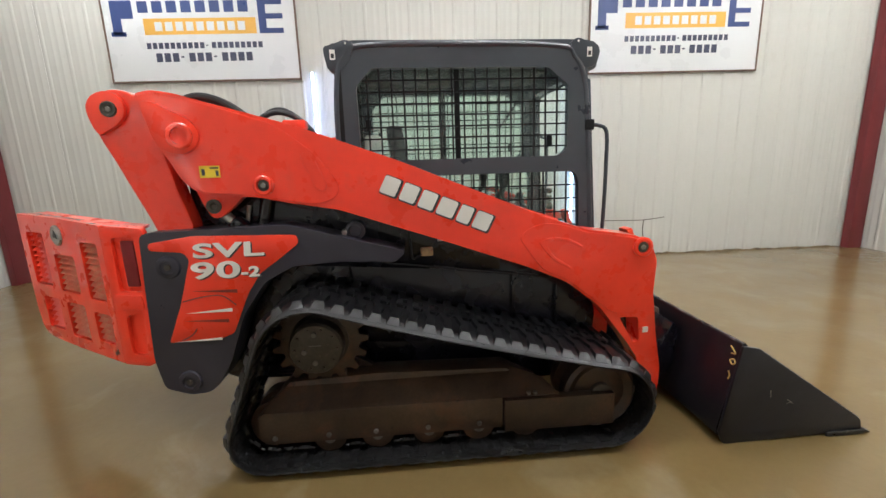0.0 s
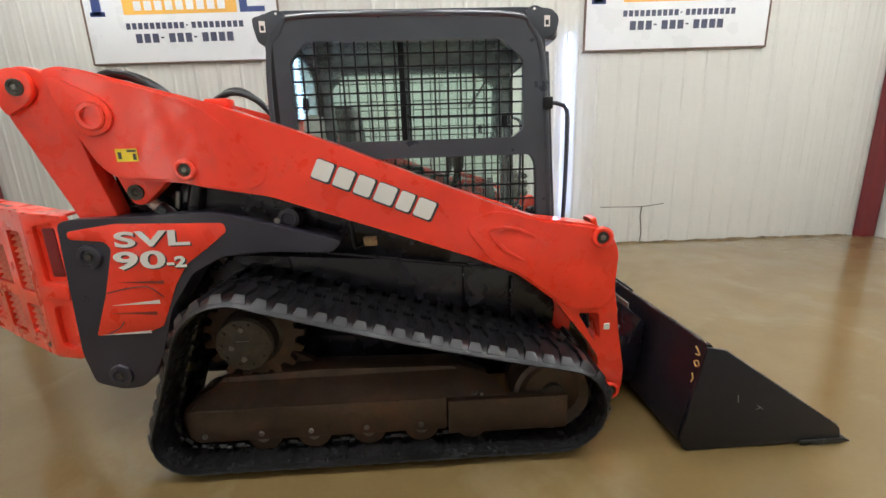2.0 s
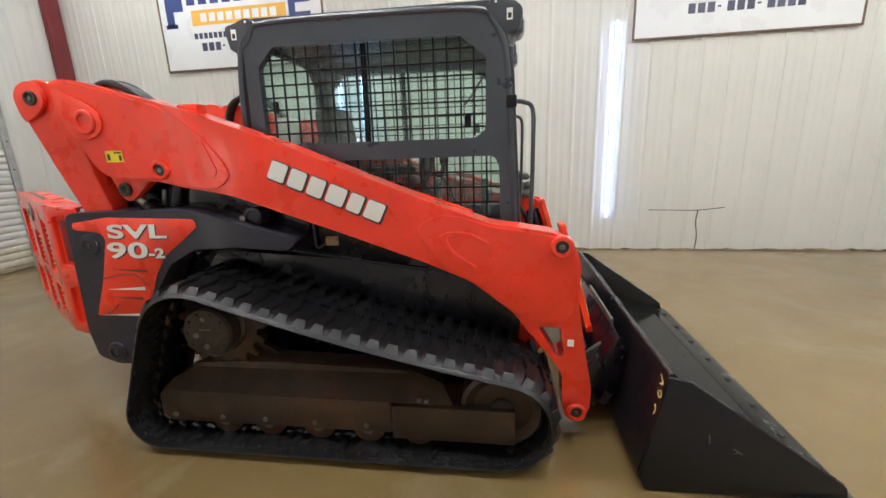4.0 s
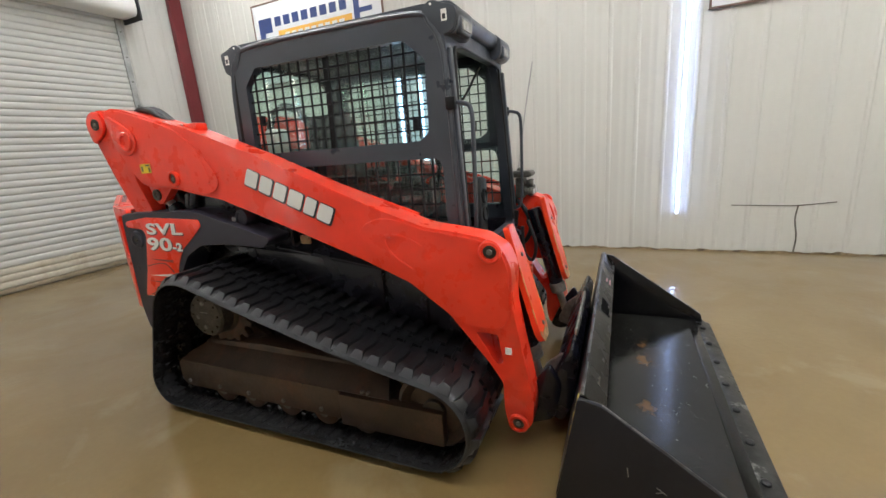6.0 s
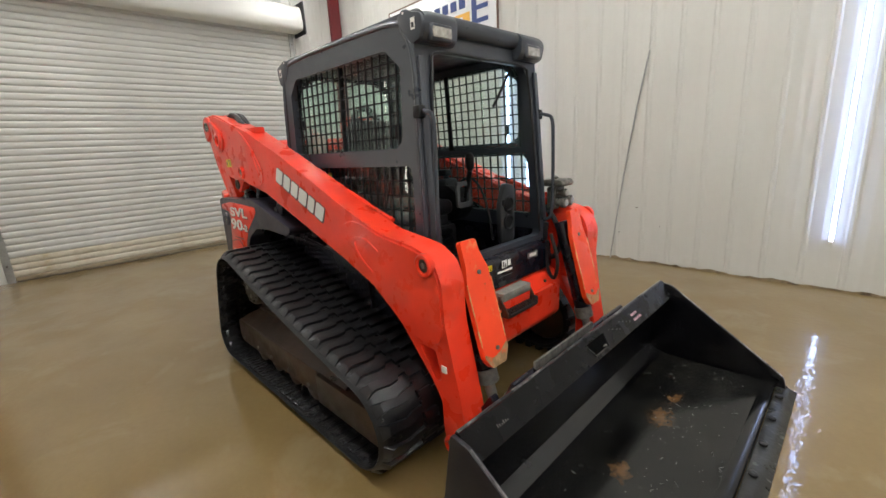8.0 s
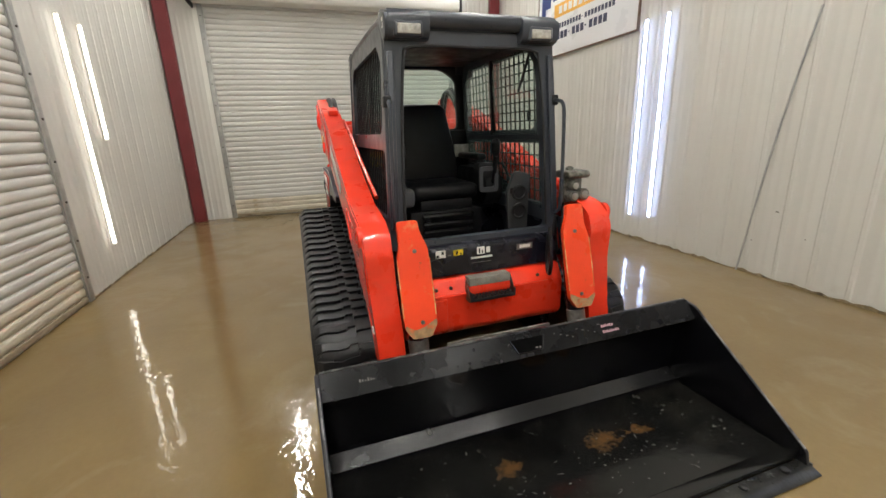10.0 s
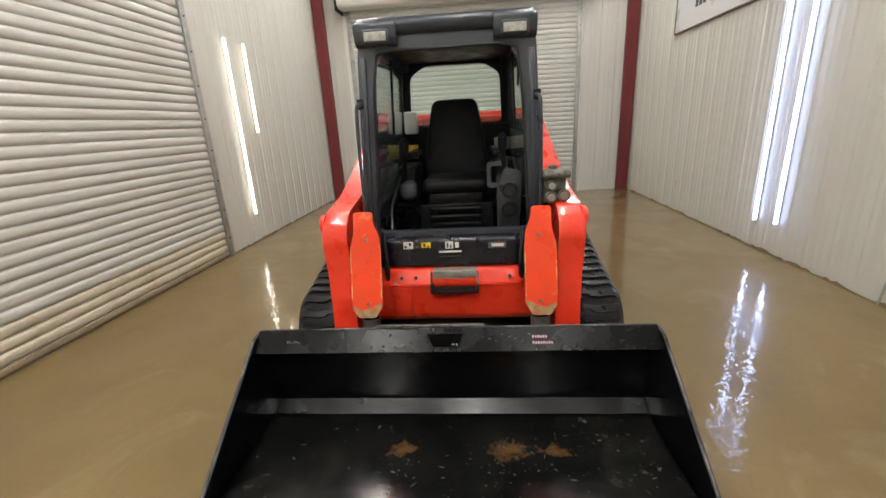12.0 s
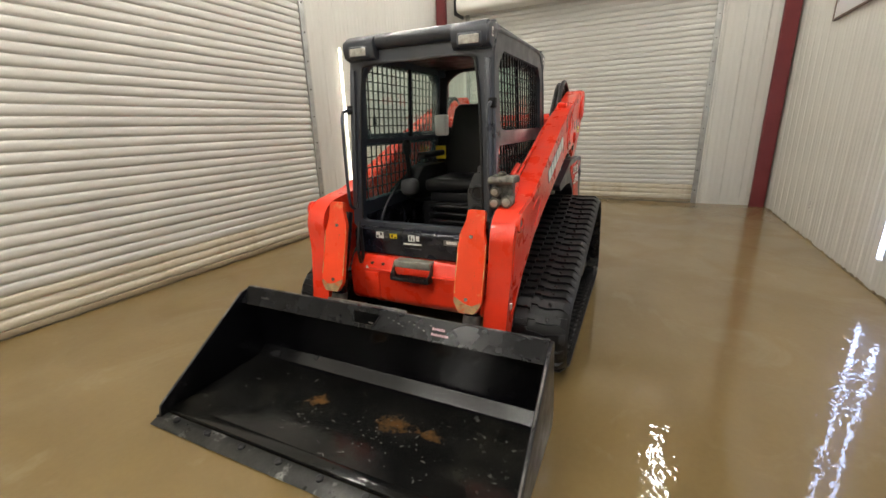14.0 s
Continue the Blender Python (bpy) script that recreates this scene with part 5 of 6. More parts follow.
def cab_side(s):
    out = [(-0.25, 0.97), (-0.265, 1.70), (-0.245, 2.0), (-0.20, 2.09), (-0.09, 2.145), (0.97, 2.135), (1.07, 2.07), (1.125, 1.95), (1.15, 1.70), (1.18, 1.12), (1.18, 0.95)]
    upper = rounded([(-0.140, 1.925), (-0.052, 2.018), (0.905, 2.012), (1.022, 1.915), (1.020, 1.575), (0.968, 1.536), (-0.135, 1.536)], 0.016, 3)
    lower = rounded([(-0.12, 1.445), (1.06, 1.447), (1.085, 1.40), (1.095, 1.06), (-0.12, 1.06)], 0.03, 3)

    def lean(bm):
        return bent(bm, lambda v: Vector((v.x, v.y + s * flare(v.z), v.z)))

    lo, hi = sorted((s * 0.455, s * 0.50))
    side = part("cab_side", lean(plate(rounded(out, 0.03, 3), lo, hi, holes=[upper, lower], bevel=0.008)), CAB_GREY, CAB, "grey side frame with wire guard")
    # rounded roll bar that runs round the edge
    rim = [(-0.235, 1.05), (-0.25, 1.70), (-0.232, 1.99), (-0.19, 2.08), (-0.09, 2.13), (0.4, 2.135), (0.96, 2.12), (1.06, 2.06), (1.112, 1.95), (1.135, 1.70), (1.165, 1.05)]
    part("edge_tube", sweep([(x, s * (0.492 + flare(z)), z) for x, z in rim], 0.016, 10), CAB_GREY, CAB)
    for name, x0, x1, z0, z1, nx, nz, cut in (("wire_guard", -0.15, 1.03, 1.53, 2.02, 17, 8, 0.09), ("wire_guard", -0.12, 1.09, 1.06, 1.447, 17, 5, 0.0)):
        y = 0.478
        for k in range(1, nx + 1):
            x = x0 + (x1 - x0) * k / (nx + 1)
            clip = max(0.0, cut - min(x - x0, x1 - x)) * 1.0
            bm = prism(bmesh.new(), rect(x - 0.0042, x + 0.0042, z0 + clip * 0.7, z1 - clip), s * y - 0.004, s * y + 0.004)
            part("guard_wire", lean(finish(bm)), INSIDE, side)
        for k in range(1, nz):
            z = z0 + (z1 - z0) * k / nz
            bm = prism(bmesh.new(), rect(x0, x1, z - 0.0042, z + 0.0042), s * (y - 0.008) - 0.004, s * (y - 0.008) + 0.004)
            part("guard_wire", lean(finish(bm)), INSIDE, side)
    lo, hi = sorted((s * 0.440, s * 0.445))
    pane = part("side_glass", lean(plate(rect(-0.16, 1.04, 1.50, 2.03), lo, hi, bevel=0)), GLASS, side, "green tinted sliding glass")
    pane.visible_shadow = False
    pane2 = part("side_glass", lean(plate(rect(-0.16, 1.10, 1.05, 1.47), lo, hi, bevel=0)), GLASS, side)
    pane2.visible_shadow = False
    lo, hi = sorted((s * 0.432, s * 0.456))
    part("glass_post", lean(plate(rect(0.39, 0.42, 1.50, 2.03), lo, hi, bevel=0.003)), INSIDE, side)
    lo, hi = sorted((s * 0.446, s * 0.462))
    for x, z in ((-0.09, 1.73), (0.93, 1.62)):
        part("latch", lean(plate(rounded(rect(x - 0.015, x + 0.015, z - 0.03, z + 0.03), 0.008, 2), lo, hi, bevel=0.002)), INSIDE, side)
    # corner pods of the roof with a small white sticker
    for pod in ([(1.02, 2.128), (1.058, 2.158), (1.085, 2.158), (1.128, 2.138), (1.186, 2.122), (1.197, 2.085), (1.178, 2.017), (1.12, 2.0), (1.06, 2.04)], [(-0.13, 2.135), (-0.165, 2.158), (-0.195, 2.158), (-0.240, 2.140), (-0.298, 2.126), (-0.296, 2.085), (-0.281, 2.017), (-0.235, 1.99), (-0.17, 2.05)]):
        lo, hi = sorted((s * 0.40, s * 0.508))
        p = part("roof_corner", plate(rounded(pod, 0.014, 2), lo, hi, bevel=0.006), CAB_GREY, CAB)
        hx = 1.071 if pod[0][0] > 0 else -0.180
        part("bolt_hole", cylinder((hx, s * 0.5075, 2.141), (hx, s * 0.5088, 2.141), 0.006, n=10, bevel=0), WHITE_DECAL, p)
        cx = 1.135 if pod[0][0] > 0 else -0.25
        lo, hi = sorted((s * 0.5085, s * 0.5095))
        st = part("sticker", plate(rect(cx - 0.014, cx + 0.014, 2.06, 2.11), lo, hi, bevel=0), WHITE_DECAL, p)
        lo, hi = sorted((s * 0.5096, s * 0.5102))
        part("mark", plate(rect(cx - 0.008, cx + 0.008, 2.068, 2.09), lo, hi, bevel=0), DARK_DECAL, st)
    # grab handle at the front post
    rail = [(1.155, s * 0.50, 1.70), (1.20, s * 0.515, 1.695), (1.245, s * 0.52, 1.66), (1.25, s * 0.525, 1.50), (1.245, s * 0.53, 1.20), (1.235, s * 0.53, 1.06), (1.20, s * 0.53, 1.02), (1.175, s * 0.53, 1.02)]
    hnd = part("grab_handle", sweep(rail, 0.011, 10), CAB_GREY, CAB)
    part("handle_clamp", box(1.12, 1.17, *sorted((s * 0.49, s * 0.535)), 1.67, 1.73, 0.008), INSIDE, hnd)


for s in (-1, 1):
    cab_side(s)


def front_lean(v):
    return Vector((v.x + 0.05 * (2.0 - v.z), v.y * (1 + 0.085 * max(0.0, 2.12 - v.z)), v.z))


face = rounded([(-0.50, 0.885), (0.50, 0.885), (0.50, 2.06), (0.46, 2.10), (-0.46, 2.10), (-0.50, 2.06)], 0.02, 2)
hole = rounded([(-0.432, 0.925), (0.432, 0.925), (0.41, 1.90), (0.36, 1.985), (-0.36, 1.985), (-0.41, 1.90)], 0.04, 4)
part("front_frame", bent(plate(face, 1.075, 1.13, "x", [hole], 0.008), front_lean), CAB_GREY, CAB, "grey door frame")
for s in (-1, 1):
    part("door_seal", bent(sweep([(1.137, s * 0.422, 0.95), (1.137, s * 0.422, 1.5), (1.137, s * 0.402, 1.89), (1.137, s * 0.35, 1.975), (1.137, s * 0.0, 1.98)], 0.008, 8), front_lean), HOSE, CAB)
    lo, hi = sorted((s * 0.455, s * 0.49))
    part("post_channel", bent(box(1.131, 1.150, lo, hi, 1.02, 1.95, 0.005), front_lean), CAB_GREY, CAB)
back_face = rounded([(-0.50, 0.97), (0.50, 0.97), (0.50, 2.06), (0.46, 2.12), (-0.46, 2.12), (-0.50, 2.06)], 0.02, 2)
back_hole = rounded([(-0.39, 1.56), (0.39, 1.56), (0.39, 1.97), (0.26, 2.055), (-0.26, 2.055), (-0.39, 1.97)], 0.05, 4)
part("rear_frame", bent(plate(back_face, -0.25, -0.21, "x", [back_hole], 0.008), lambda v: Vector((v.x, v.y * (1 + 0.085 * max(0.0, 2.12 - v.z)), v.z))), INSIDE, CAB)
rg = part("rear_glass", box(-0.24, -0.235, -0.40, 0.40, 1.55, 2.07, 0), GLASS, CAB)
rg.visible_shadow = False
roof = plate(rounded([(-0.27, 2.10), (1.08, 2.10), (1.125, 2.062), (1.150, 2.062), (1.172, 2.09), (1.176, 2.125), (1.15, 2.152), (1.0, 2.158), (-0.15, 2.162), (-0.27, 2.145)], 0.018, 3), -0.485, 0.485, bevel=0.012)
part("roof", roof, CAB_GREY, CAB, "dark grey cab roof")
for s in (-1, 1):
    yc = s * 0.385
    part("lamp_pod", plate(rounded([(1.06, 2.14), (1.10, 2.03), (1.125, 2.006), (1.168, 2.004), (1.192, 2.04), (1.196, 2.115), (1.16, 2.148)], 0.016, 3), *sorted((s * 0.270, s * 0.490)), bevel=0.016), CAB_GREY, CAB)
    p = part("work_lamp", box(1.15, 1.202, yc - 0.080, yc + 0.080, 2.008, 2.092, 0.020, segments=3), CAB_GREY, CAB, "rectangular work lamp")
    part("lens", box(1.196, 1.207, yc - 0.062, yc + 0.062, 2.024, 2.072, 0.010, segments=3), LENS, p, "pale clear lens")

# inside the cab
part("cab_floor", box(0.30, 1.14, -0.50, 0.50, 0.695, 0.715, 0), INSIDE, CAB)
part("seat_riser", box(0.02, 0.60, -0.28, 0.28, 0.715, 0.985, 0.02), INSIDE, CAB)
for s in (-1, 1):
    part("sill_wall", box(0.28, 1.16, *sorted((s * 0.505, s * 0.549)), 0.69, 0.985, 0.006), BLACK, CAB)
part("rear_bulkhead", box(-0.208, -0.17, -0.5, 0.5, 0.985, 1.55, 0.01), INSIDE, CAB)
part("headliner", box(-0.2, 1.1, -0.45, 0.45, 2.075, 2.094, 0.004), INSIDE, CAB)
for y, x in ((-0.12, 0.95), (0.02, 0.95)):
    part("roof_switch", box(x, x + 0.06, y - 0.035, y + 0.035, 2.055, 2.075, 0.004), DULL, CAB)


CONSOLE_GREY = paint("console_grey_plastic", (0.035, 0.036, 0.038), 0.45, vary=0.25, bump=0.15, fine=150)
KNEE_GREY = paint("knee_pad_vinyl", (0.075, 0.075, 0.08), 0.5, vary=0.15, bump=0.1)
GLOSS_BLACK = paint("seat_suspension_gloss", (0.006, 0.006, 0.007), 0.22, vary=0.2, bump=0.03, coat=0.4)


def seat():
    st = part("seat", box(0.10, 0.62, -0.25, 0.25, 1.06, 1.17, 0.045, segments=4), SEAT_CLOTH, CAB, "black vinyl suspension seat")
    back = plate(rounded([(-0.25, 1.12), (0.25, 1.12), (0.265, 1.30), (0.23, 1.50), (0.19, 1.72), (0.15, 1.755), (-0.15, 1.755), (-0.19, 1.72), (-0.23, 1.50), (-0.265, 1.30)], 0.05, 4), 0.06, 0.17, "x", bevel=0.03)
    bent(back, lambda v: Vector((v.x - 0.12 * (v.z - 1.12), v.y, v.z)))
    part("backrest", back, SEAT_CLOTH, st)
    part("seat_base", box(0.12, 0.60, -0.2, 0.2, 0.985, 1.06, 0.01), INSIDE, st)
    for k in range(3):
        part("bellows_fold", box(0.60, 0.655 - 0.006 * k, -0.20, 0.20, 0.80 + k * 0.06, 0.85 + k * 0.06, 0.018, segments=3), GLOSS_BLACK, st)
    for s in (-1, 1):
        con = part("console", plate(rounded([(0.05, 0.985), (0.56, 0.985), (0.64, 1.08), (0.62, 1.18), (0.50, 1.26), (0.05, 1.26)], 0.05, 3), *sorted((s * 0.30, s * 0.44)), bevel=0.02), INSIDE, CAB)
        part("armrest", box(0.08, 0.50, *sorted((s * 0.29, s * 0.37)), 1.32, 1.37, 0.02, segments=3), SEAT_CLOTH, con)
        stick = part("joystick", cylinder((0.62, s * 0.37, 1.16), (0.69, s * 0.35, 1.36), 0.020, 0.018, n=14, bevel=0.004), INSIDE, con)
        part("grip", lathe([(0.02, 1.41), (0.032, 1.44), (0.034, 1.50), (0.02, 1.53), (0.005, 1.535)], (0.692, s * 0.348, -0.05), "z", n=16), INSIDE, stick)
    dial = part("dial_panel", plate(rounded([(0.29, 0.87), (0.435, 0.87), (0.45, 1.25), (0.34, 1.28), (0.285, 1.14)], 0.03, 3), 0.965, 1.005, "x", bevel=0.012), CONSOLE_GREY, CAB, "grey dial panel")
    for z in (1.135, 1.01):
        part("vent_ring", lathe([(0.054, 1.005), (0.054, 1.016), (0.044, 1.018), (0.038, 1.008), (0.01, 1.007)], (0, 0.367, z), "x", n=24), HOSE, dial)
    part("dial_cover", box(1.004, 1.012, 0.30, 0.335, 1.13, 1.17, 0.003), INSIDE, dial)
    knee = part("knee_pad", box(0.62, 0.77, -0.395, -0.272, 1.045, 1.178, 0.045, segments=3), KNEE_GREY, CAB, "grey padded knee rest")


seat()
part("side_screen", box(-0.13, -0.10, 0.333, 0.47, 1.318, 1.427, 0.006), LENS, CAB, "small pale display")
bezel = plate(rounded(rect(0.235, 0.385, 1.10, 1.285), 0.03, 3), 0.645, 0.665, "x", [rounded(rect(0.262, 0.358, 1.135, 1.255), 0.02, 3)], 0.005)
part("console_bezel", bezel, KNEE_GREY, CAB, "grey console bezel")
part("lever_box", box(0.38, 0.50, 0.30, 0.44, 1.20, 1.30, 0.03, segments=3), CONSOLE_GREY, CAB)
part("key_knob", lathe([(0.022, 1.30), (0.024, 1.33), (0.012, 1.345)], (0.44, 0.36, 0), "z", n=14), KNEE_GREY, CAB)
part("control_cable", sweep([(0.50, 0.40, 1.25), (0.62, 0.43, 1.30), (0.72, 0.44, 1.20), (0.78, 0.44, 1.02), (0.84, 0.40, 0.86)], 0.010, 8), HOSE, CAB)
part("control_cable", sweep([(0.60, -0.40, 1.20), (0.85, -0.43, 1.05), (1.02, -0.42, 0.88), (1.08, -0.36, 0.80)], 0.010, 8), HOSE, CAB)
part("reservoir", box(-0.12, -0.03, -0.45, -0.335, 1.49, 1.68, 0.02, segments=3), WHITE_DECAL, CAB, "white plastic reservoir")
part("tag", box(-0.02, -0.016, -0.435, -0.335, 1.28, 1.40, 0), YELLOW_DECAL, CAB, "yellow tag")
part("headliner", box(-0.20, 1.06, -0.44, 0.44, 2.080, 2.097, 0.004), INSIDE, CAB, "black cab headliner")
part("wiper_arm", sweep([(1.0, 0.43, 2.0), (0.9, 0.435, 1.85), (0.84, 0.44, 1.78)], 0.009, 6), HOSE, CAB)

# front lower panel, cross-member and step
pan = part("front_panel", plate(rounded([(1.13, 0.70), (1.26, 0.71), (1.25, 0.875), (1.22, 0.895), (1.13, 0.895)], 0.015, 2), -0.50, 0.50, bevel=0.006), BLACK, LOADER, "black front panel with labels")
for y0, y1, z0, z1, material in ((-0.31, -0.25, 0.83, 0.875, WHITE_DECAL), (-0.245, -0.205, 0.83, 0.872, DARK_DECAL), (-0.20, -0.14, 0.835, 0.868, YELLOW_DECAL), (-0.09, 0.05, 0.80, 0.812, WHITE_DECAL), (-0.05, 0.0, 0.825, 0.87, WHITE_DECAL), (0.01, 0.035, 0.83, 0.865, WHITE_DECAL), (0.215, 0.325, 0.82, 0.858, DULL), (0.235, 0.31, 0.83, 0.85, WHITE_DECAL)):
    d = 0.0 if material is not WHITE_DECAL else 0.001
    part("label", box(1.2565 + d, 1.2585 + d, y0, y1, z0, z1, 0), material, pan)
for y0, y1, z0, z1, material in ((-0.305, -0.29, 0.835, 0.85, INSIDE), (-0.275, -0.262, 0.85, 0.87, INSIDE), (-0.238, -0.215, 0.838, 0.846, DULL), (-0.185, -0.172, 0.842, 0.862, INSIDE), (-0.16, -0.15, 0.838, 0.85, INSIDE), (-0.04, -0.03, 0.832, 0.862, INSIDE), (-0.02, -0.012, 0.828, 0.85, INSIDE), (-0.085, 0.045, 0.775, 0.778, DULL)):
    part("mark", box(1.2600, 1.2608, y0, y1, z0, z1, 0), material, pan)
beam = part("front_beam", plate(rounded([(1.12, 0.36), (1.27, 0.35), (1.31, 0.40), (1.315, 0.60), (1.30, 0.63), (1.26, 0.70), (1.12, 0.72)], 0.02, 2), -0.52, 0.52, bevel=0.008), RED, LOADER, "red front cross beam")
part("upper_flange", box(1.285, 1.325, -0.40, 0.45, 0.60, 0.615, 0.004), RED, beam)
part("side_lug", box(1.30, 1.335, -0.39, -0.27, 0.40, 0.60, 0.012), RED, beam)
part("label", plate([(-0.385, 0.612), (-0.355, 0.612), (-0.370, 0.642)], 1.316, 1.3175, "x", bevel=0), WHITE_DECAL, beam)
for y in (-0.33, 0.34, -0.24):
    part("bolt", cylinder((1.30, y, 0.655), (1.312, y, 0.655), 0.010, n=8, bevel=0), HUB, beam)
step = part("step", plate(rounded([(-0.142, 0.625), (-0.128, 0.625), (-0.122, 0.592), (0.132, 0.592), (0.138, 0.625), (0.150, 0.625), (0.150, 0.572), (-0.142, 0.572)], 0.004, 2), 1.318, 1.375, "x", bevel=0.003), HOSE, LOADER, "black serrated step")
part("worn_plate", box(1.255, 1.330, -0.130, 0.138, 0.655, 0.704, 0.004), BARE, beam, "paint worn off by boots")
part("step_back", box(1.30, 1.325, -0.135, 0.14, 0.60, 0.655, 0.004), RED, beam)
for y in (-0.148, 0.142):
    part("step_bracket", plate([(1.30, 0.57), (1.372, 0.572), (1.372, 0.60), (1.31, 0.69), (1.30, 0.69)], y, y + 0.008, bevel=0.002), RUST, step)
for row, x in enumerate((1.325, 1.343, 1.361)):
    for k in range(12):
        y = -0.112 + k * 0.0205 + 0.01 * (row % 2)
        part("tread_tooth", plate([(y, 0.592), (y + 0.014, 0.592), (y + 0.011, 0.604), (y + 0.003, 0.604)], x, x + 0.010, "x", bevel=0), HUB if (k + row) % 3 == 0 else HOSE, step)

fuse = part("relay_box", box(0.165, 0.235, -0.60, -0.577, 1.005, 1.055, 0.005), RAW, LOADER, "tan relay box")
part("cable", sweep([(0.17, -0.60, 1.02), (0.12, -0.61, 1.0), (0.11, -0.60, 1.10), (0.09, -0.59, 1.20)], 0.007, 6), HOSE, fuse)
# quick hitch between arms and bucket
hitch = part("quick_hitch", plate(rounded([(1.56, 0.14), (1.66, 0.10), (1.715, 0.22), (1.74, 0.46), (1.70, 0.52), (1.60, 0.30)], 0.02, 2), -0.58, 0.58, bevel=0.008), BLACK, LOADER, "black quick hitch frame")
for s in (-1, 1):
    part("hitch_ear", plate(rounded([(1.43, 0.10), (1.50, 0.07), (1.62, 0.12), (1.66, 0.30), (1.60, 0.42), (1.52, 0.30)], 0.03, 3), *sorted((s * 0.56, s * 0.60)), bevel=0.006), BLACK, hitch)
    part("hitch_ear", plate(rounded([(1.50, 0.20), (1.60, 0.16), (1.68, 0.30), (1.66, 0.42), (1.56, 0.34)], 0.03, 3), *sorted((s * 0.42, s * 0.45)), bevel=0.006), DULL, hitch)
    part("wedge", cylinder((1.60, s * 0.46, 0.30), (1.64, s * 0.40, 0.12), 0.022, n=12), DULL, hitch)
    part("hose", sweep([(1.30, s * 0.42, 0.95), (1.36, s * 0.40, 0.78), (1.33, s * 0.41, 0.66), (1.27, s * 0.43, 0.72), (1.26, s * 0.44, 0.90)], 0.012, 10), HOSE, LOADER)

part("top_bar", box(1.700, 1.716, -0.41, 0.17, 0.40, 0.540, 0.006), DULL, hitch, "scuffed grey bar")

# auxiliary couplers beside the left post
MOTTLED = paint("greasy_mottled_steel", (0.16, 0.155, 0.13), 0.42, metal=0.25, vary=0.5, scale=16, bump=0.3, wear=(0.04, 0.038, 0.033), wear_at=0.5, wear_scale=24)
aux = part("coupler_block", box(1.19, 1.255, 0.545, 0.675, 1.085, 1.235, 0.012), MOTTLED, LOADER, "greasy grey auxiliary hydraulic couplers")
part("coupler_plate", plate(rounded([(1.15, 1.238), (1.30, 1.236), (1.318, 1.255), (1.30, 1.282), (1.17, 1.284), (1.145, 1.262)], 0.014, 3), 0.535, 0.69, bevel=0.014), MOTTLED, aux)
for y, z, r in ((0.582, 1.195, 0.027), (0.580, 1.130, 0.031), (0.652, 1.138, 0.034)):
    fit_ = part("coupler", lathe([(r, 1.24), (r, 1.262), (r * 0.8, 1.268), (r * 0.8, 1.282), (r * 1.05, 1.286), (r * 1.05, 1.312), (r * 0.8, 1.318)], (0, y, z), "x", n=20), MOTTLED, aux)
    part("coupler_face", lathe([(r * 0.7, 1.318), (r * 0.7, 1.322), (r * 0.3, 1.324)], (0, y, z), "x", n=16), STEEL, fit_)
part("coupler_knob", lathe([(0.022, 1.284), (0.026, 1.296), (0.012, 1.306)], (1.22, 0.60, 0), "z", n=14), MOTTLED, aux)
arm_label = box(-0.03, 0.03, -0.018, 0.018, 0.0, 0.0015, 0)
arm_label.transform(Matrix.Translation((1.09, 0.69, 1.1318)) @ Euler((0, radians(15), 0)).to_matrix().to_4x4())
part("small_label", arm_label, WHITE_DECAL, aux, "white label on the arm")
part("red_pipe", sweep([(0.75, 0.57, 1.30), (0.95, 0.58, 1.24), (1.08, 0.60, 1.18), (1.16, 0.60, 1.14), (1.20, 0.60, 1.12)], 0.018, 10), RED, aux)
part("red_pipe", sweep([(0.80, 0.585, 1.24), (1.0, 0.63, 1.20), (1.12, 0.65, 1.17), (1.20, 0.65, 1.15)], 0.016, 10), RED, aux)
part("hose", sweep([(1.16, 0.58, 1.10), (1.26, 0.55, 1.0), (1.30, 0.54, 0.86), (1.24, 0.53, 0.76), (1.19, 0.53, 0.86), (1.20, 0.53, 1.0)], 0.017, 10), HOSE, aux)

# ---- bucket ----
inner_line = [(1.862, 0.462), (1.795, 0.548), (1.738, 0.096), (1.804, 0.0440), (2.46, 0.024)]
outer_line = [(2.46, 0.004), (1.76, 0.004), (1.692, 0.05), (1.688, 0.088), (1.778, 0.558), (1.80, 0.562), (1.874, 0.470)]
shell = plate(inner_line + outer_line, -1.022, 1.022, bevel=0.002)
bucket = part("bucket", shell, BUCKET, LOADER, "wide black low-profile bucket resting on the floor")
for m_ in (BUCKET_OUT, BUCKET_LIP, BUCKET_HEEL):
    bucket.data.materials.append(m_)
for f in bucket.data.polygons:
    slanted = f.normal.x > 0.3 and f.normal.z > 0.3
    f.material_index = 1 if f.normal.x < -0.3 else 2 if slanted and f.center.z > 0.4 else 3 if slanted and f.center.z < 0.12 else 0
part("bucket_floor", box(1.832, 2.44, -1.015, 1.015, 0.040, 0.0445, 0), BUCKET_FLOOR, bucket, "scuffed floor sheet")
for s in (-1, 1):
    lo, hi = sorted((s * 1.022, s * 1.042))
    cheek = part("side_plate", plate(rounded([(1.772, 0.555), (1.855, 0.540), (2.50, 0.085), (2.515, 0.015), (1.72, 0.003), (1.69, 0.07)], 0.012, 2), lo, hi, bevel=0.004), BUCKET_OUT, bucket)
    cheek.data.materials.append(BUCKET)
    for f in cheek.data.polygons:
        f.material_index = 1 if f.normal.y * s < -0.5 else 0
    part("side_wear_bar", box(2.30, 2.52, *sorted((s * 1.043, s * 1.055)), 0.004, 0.03, 0.004), EDGE, bucket)
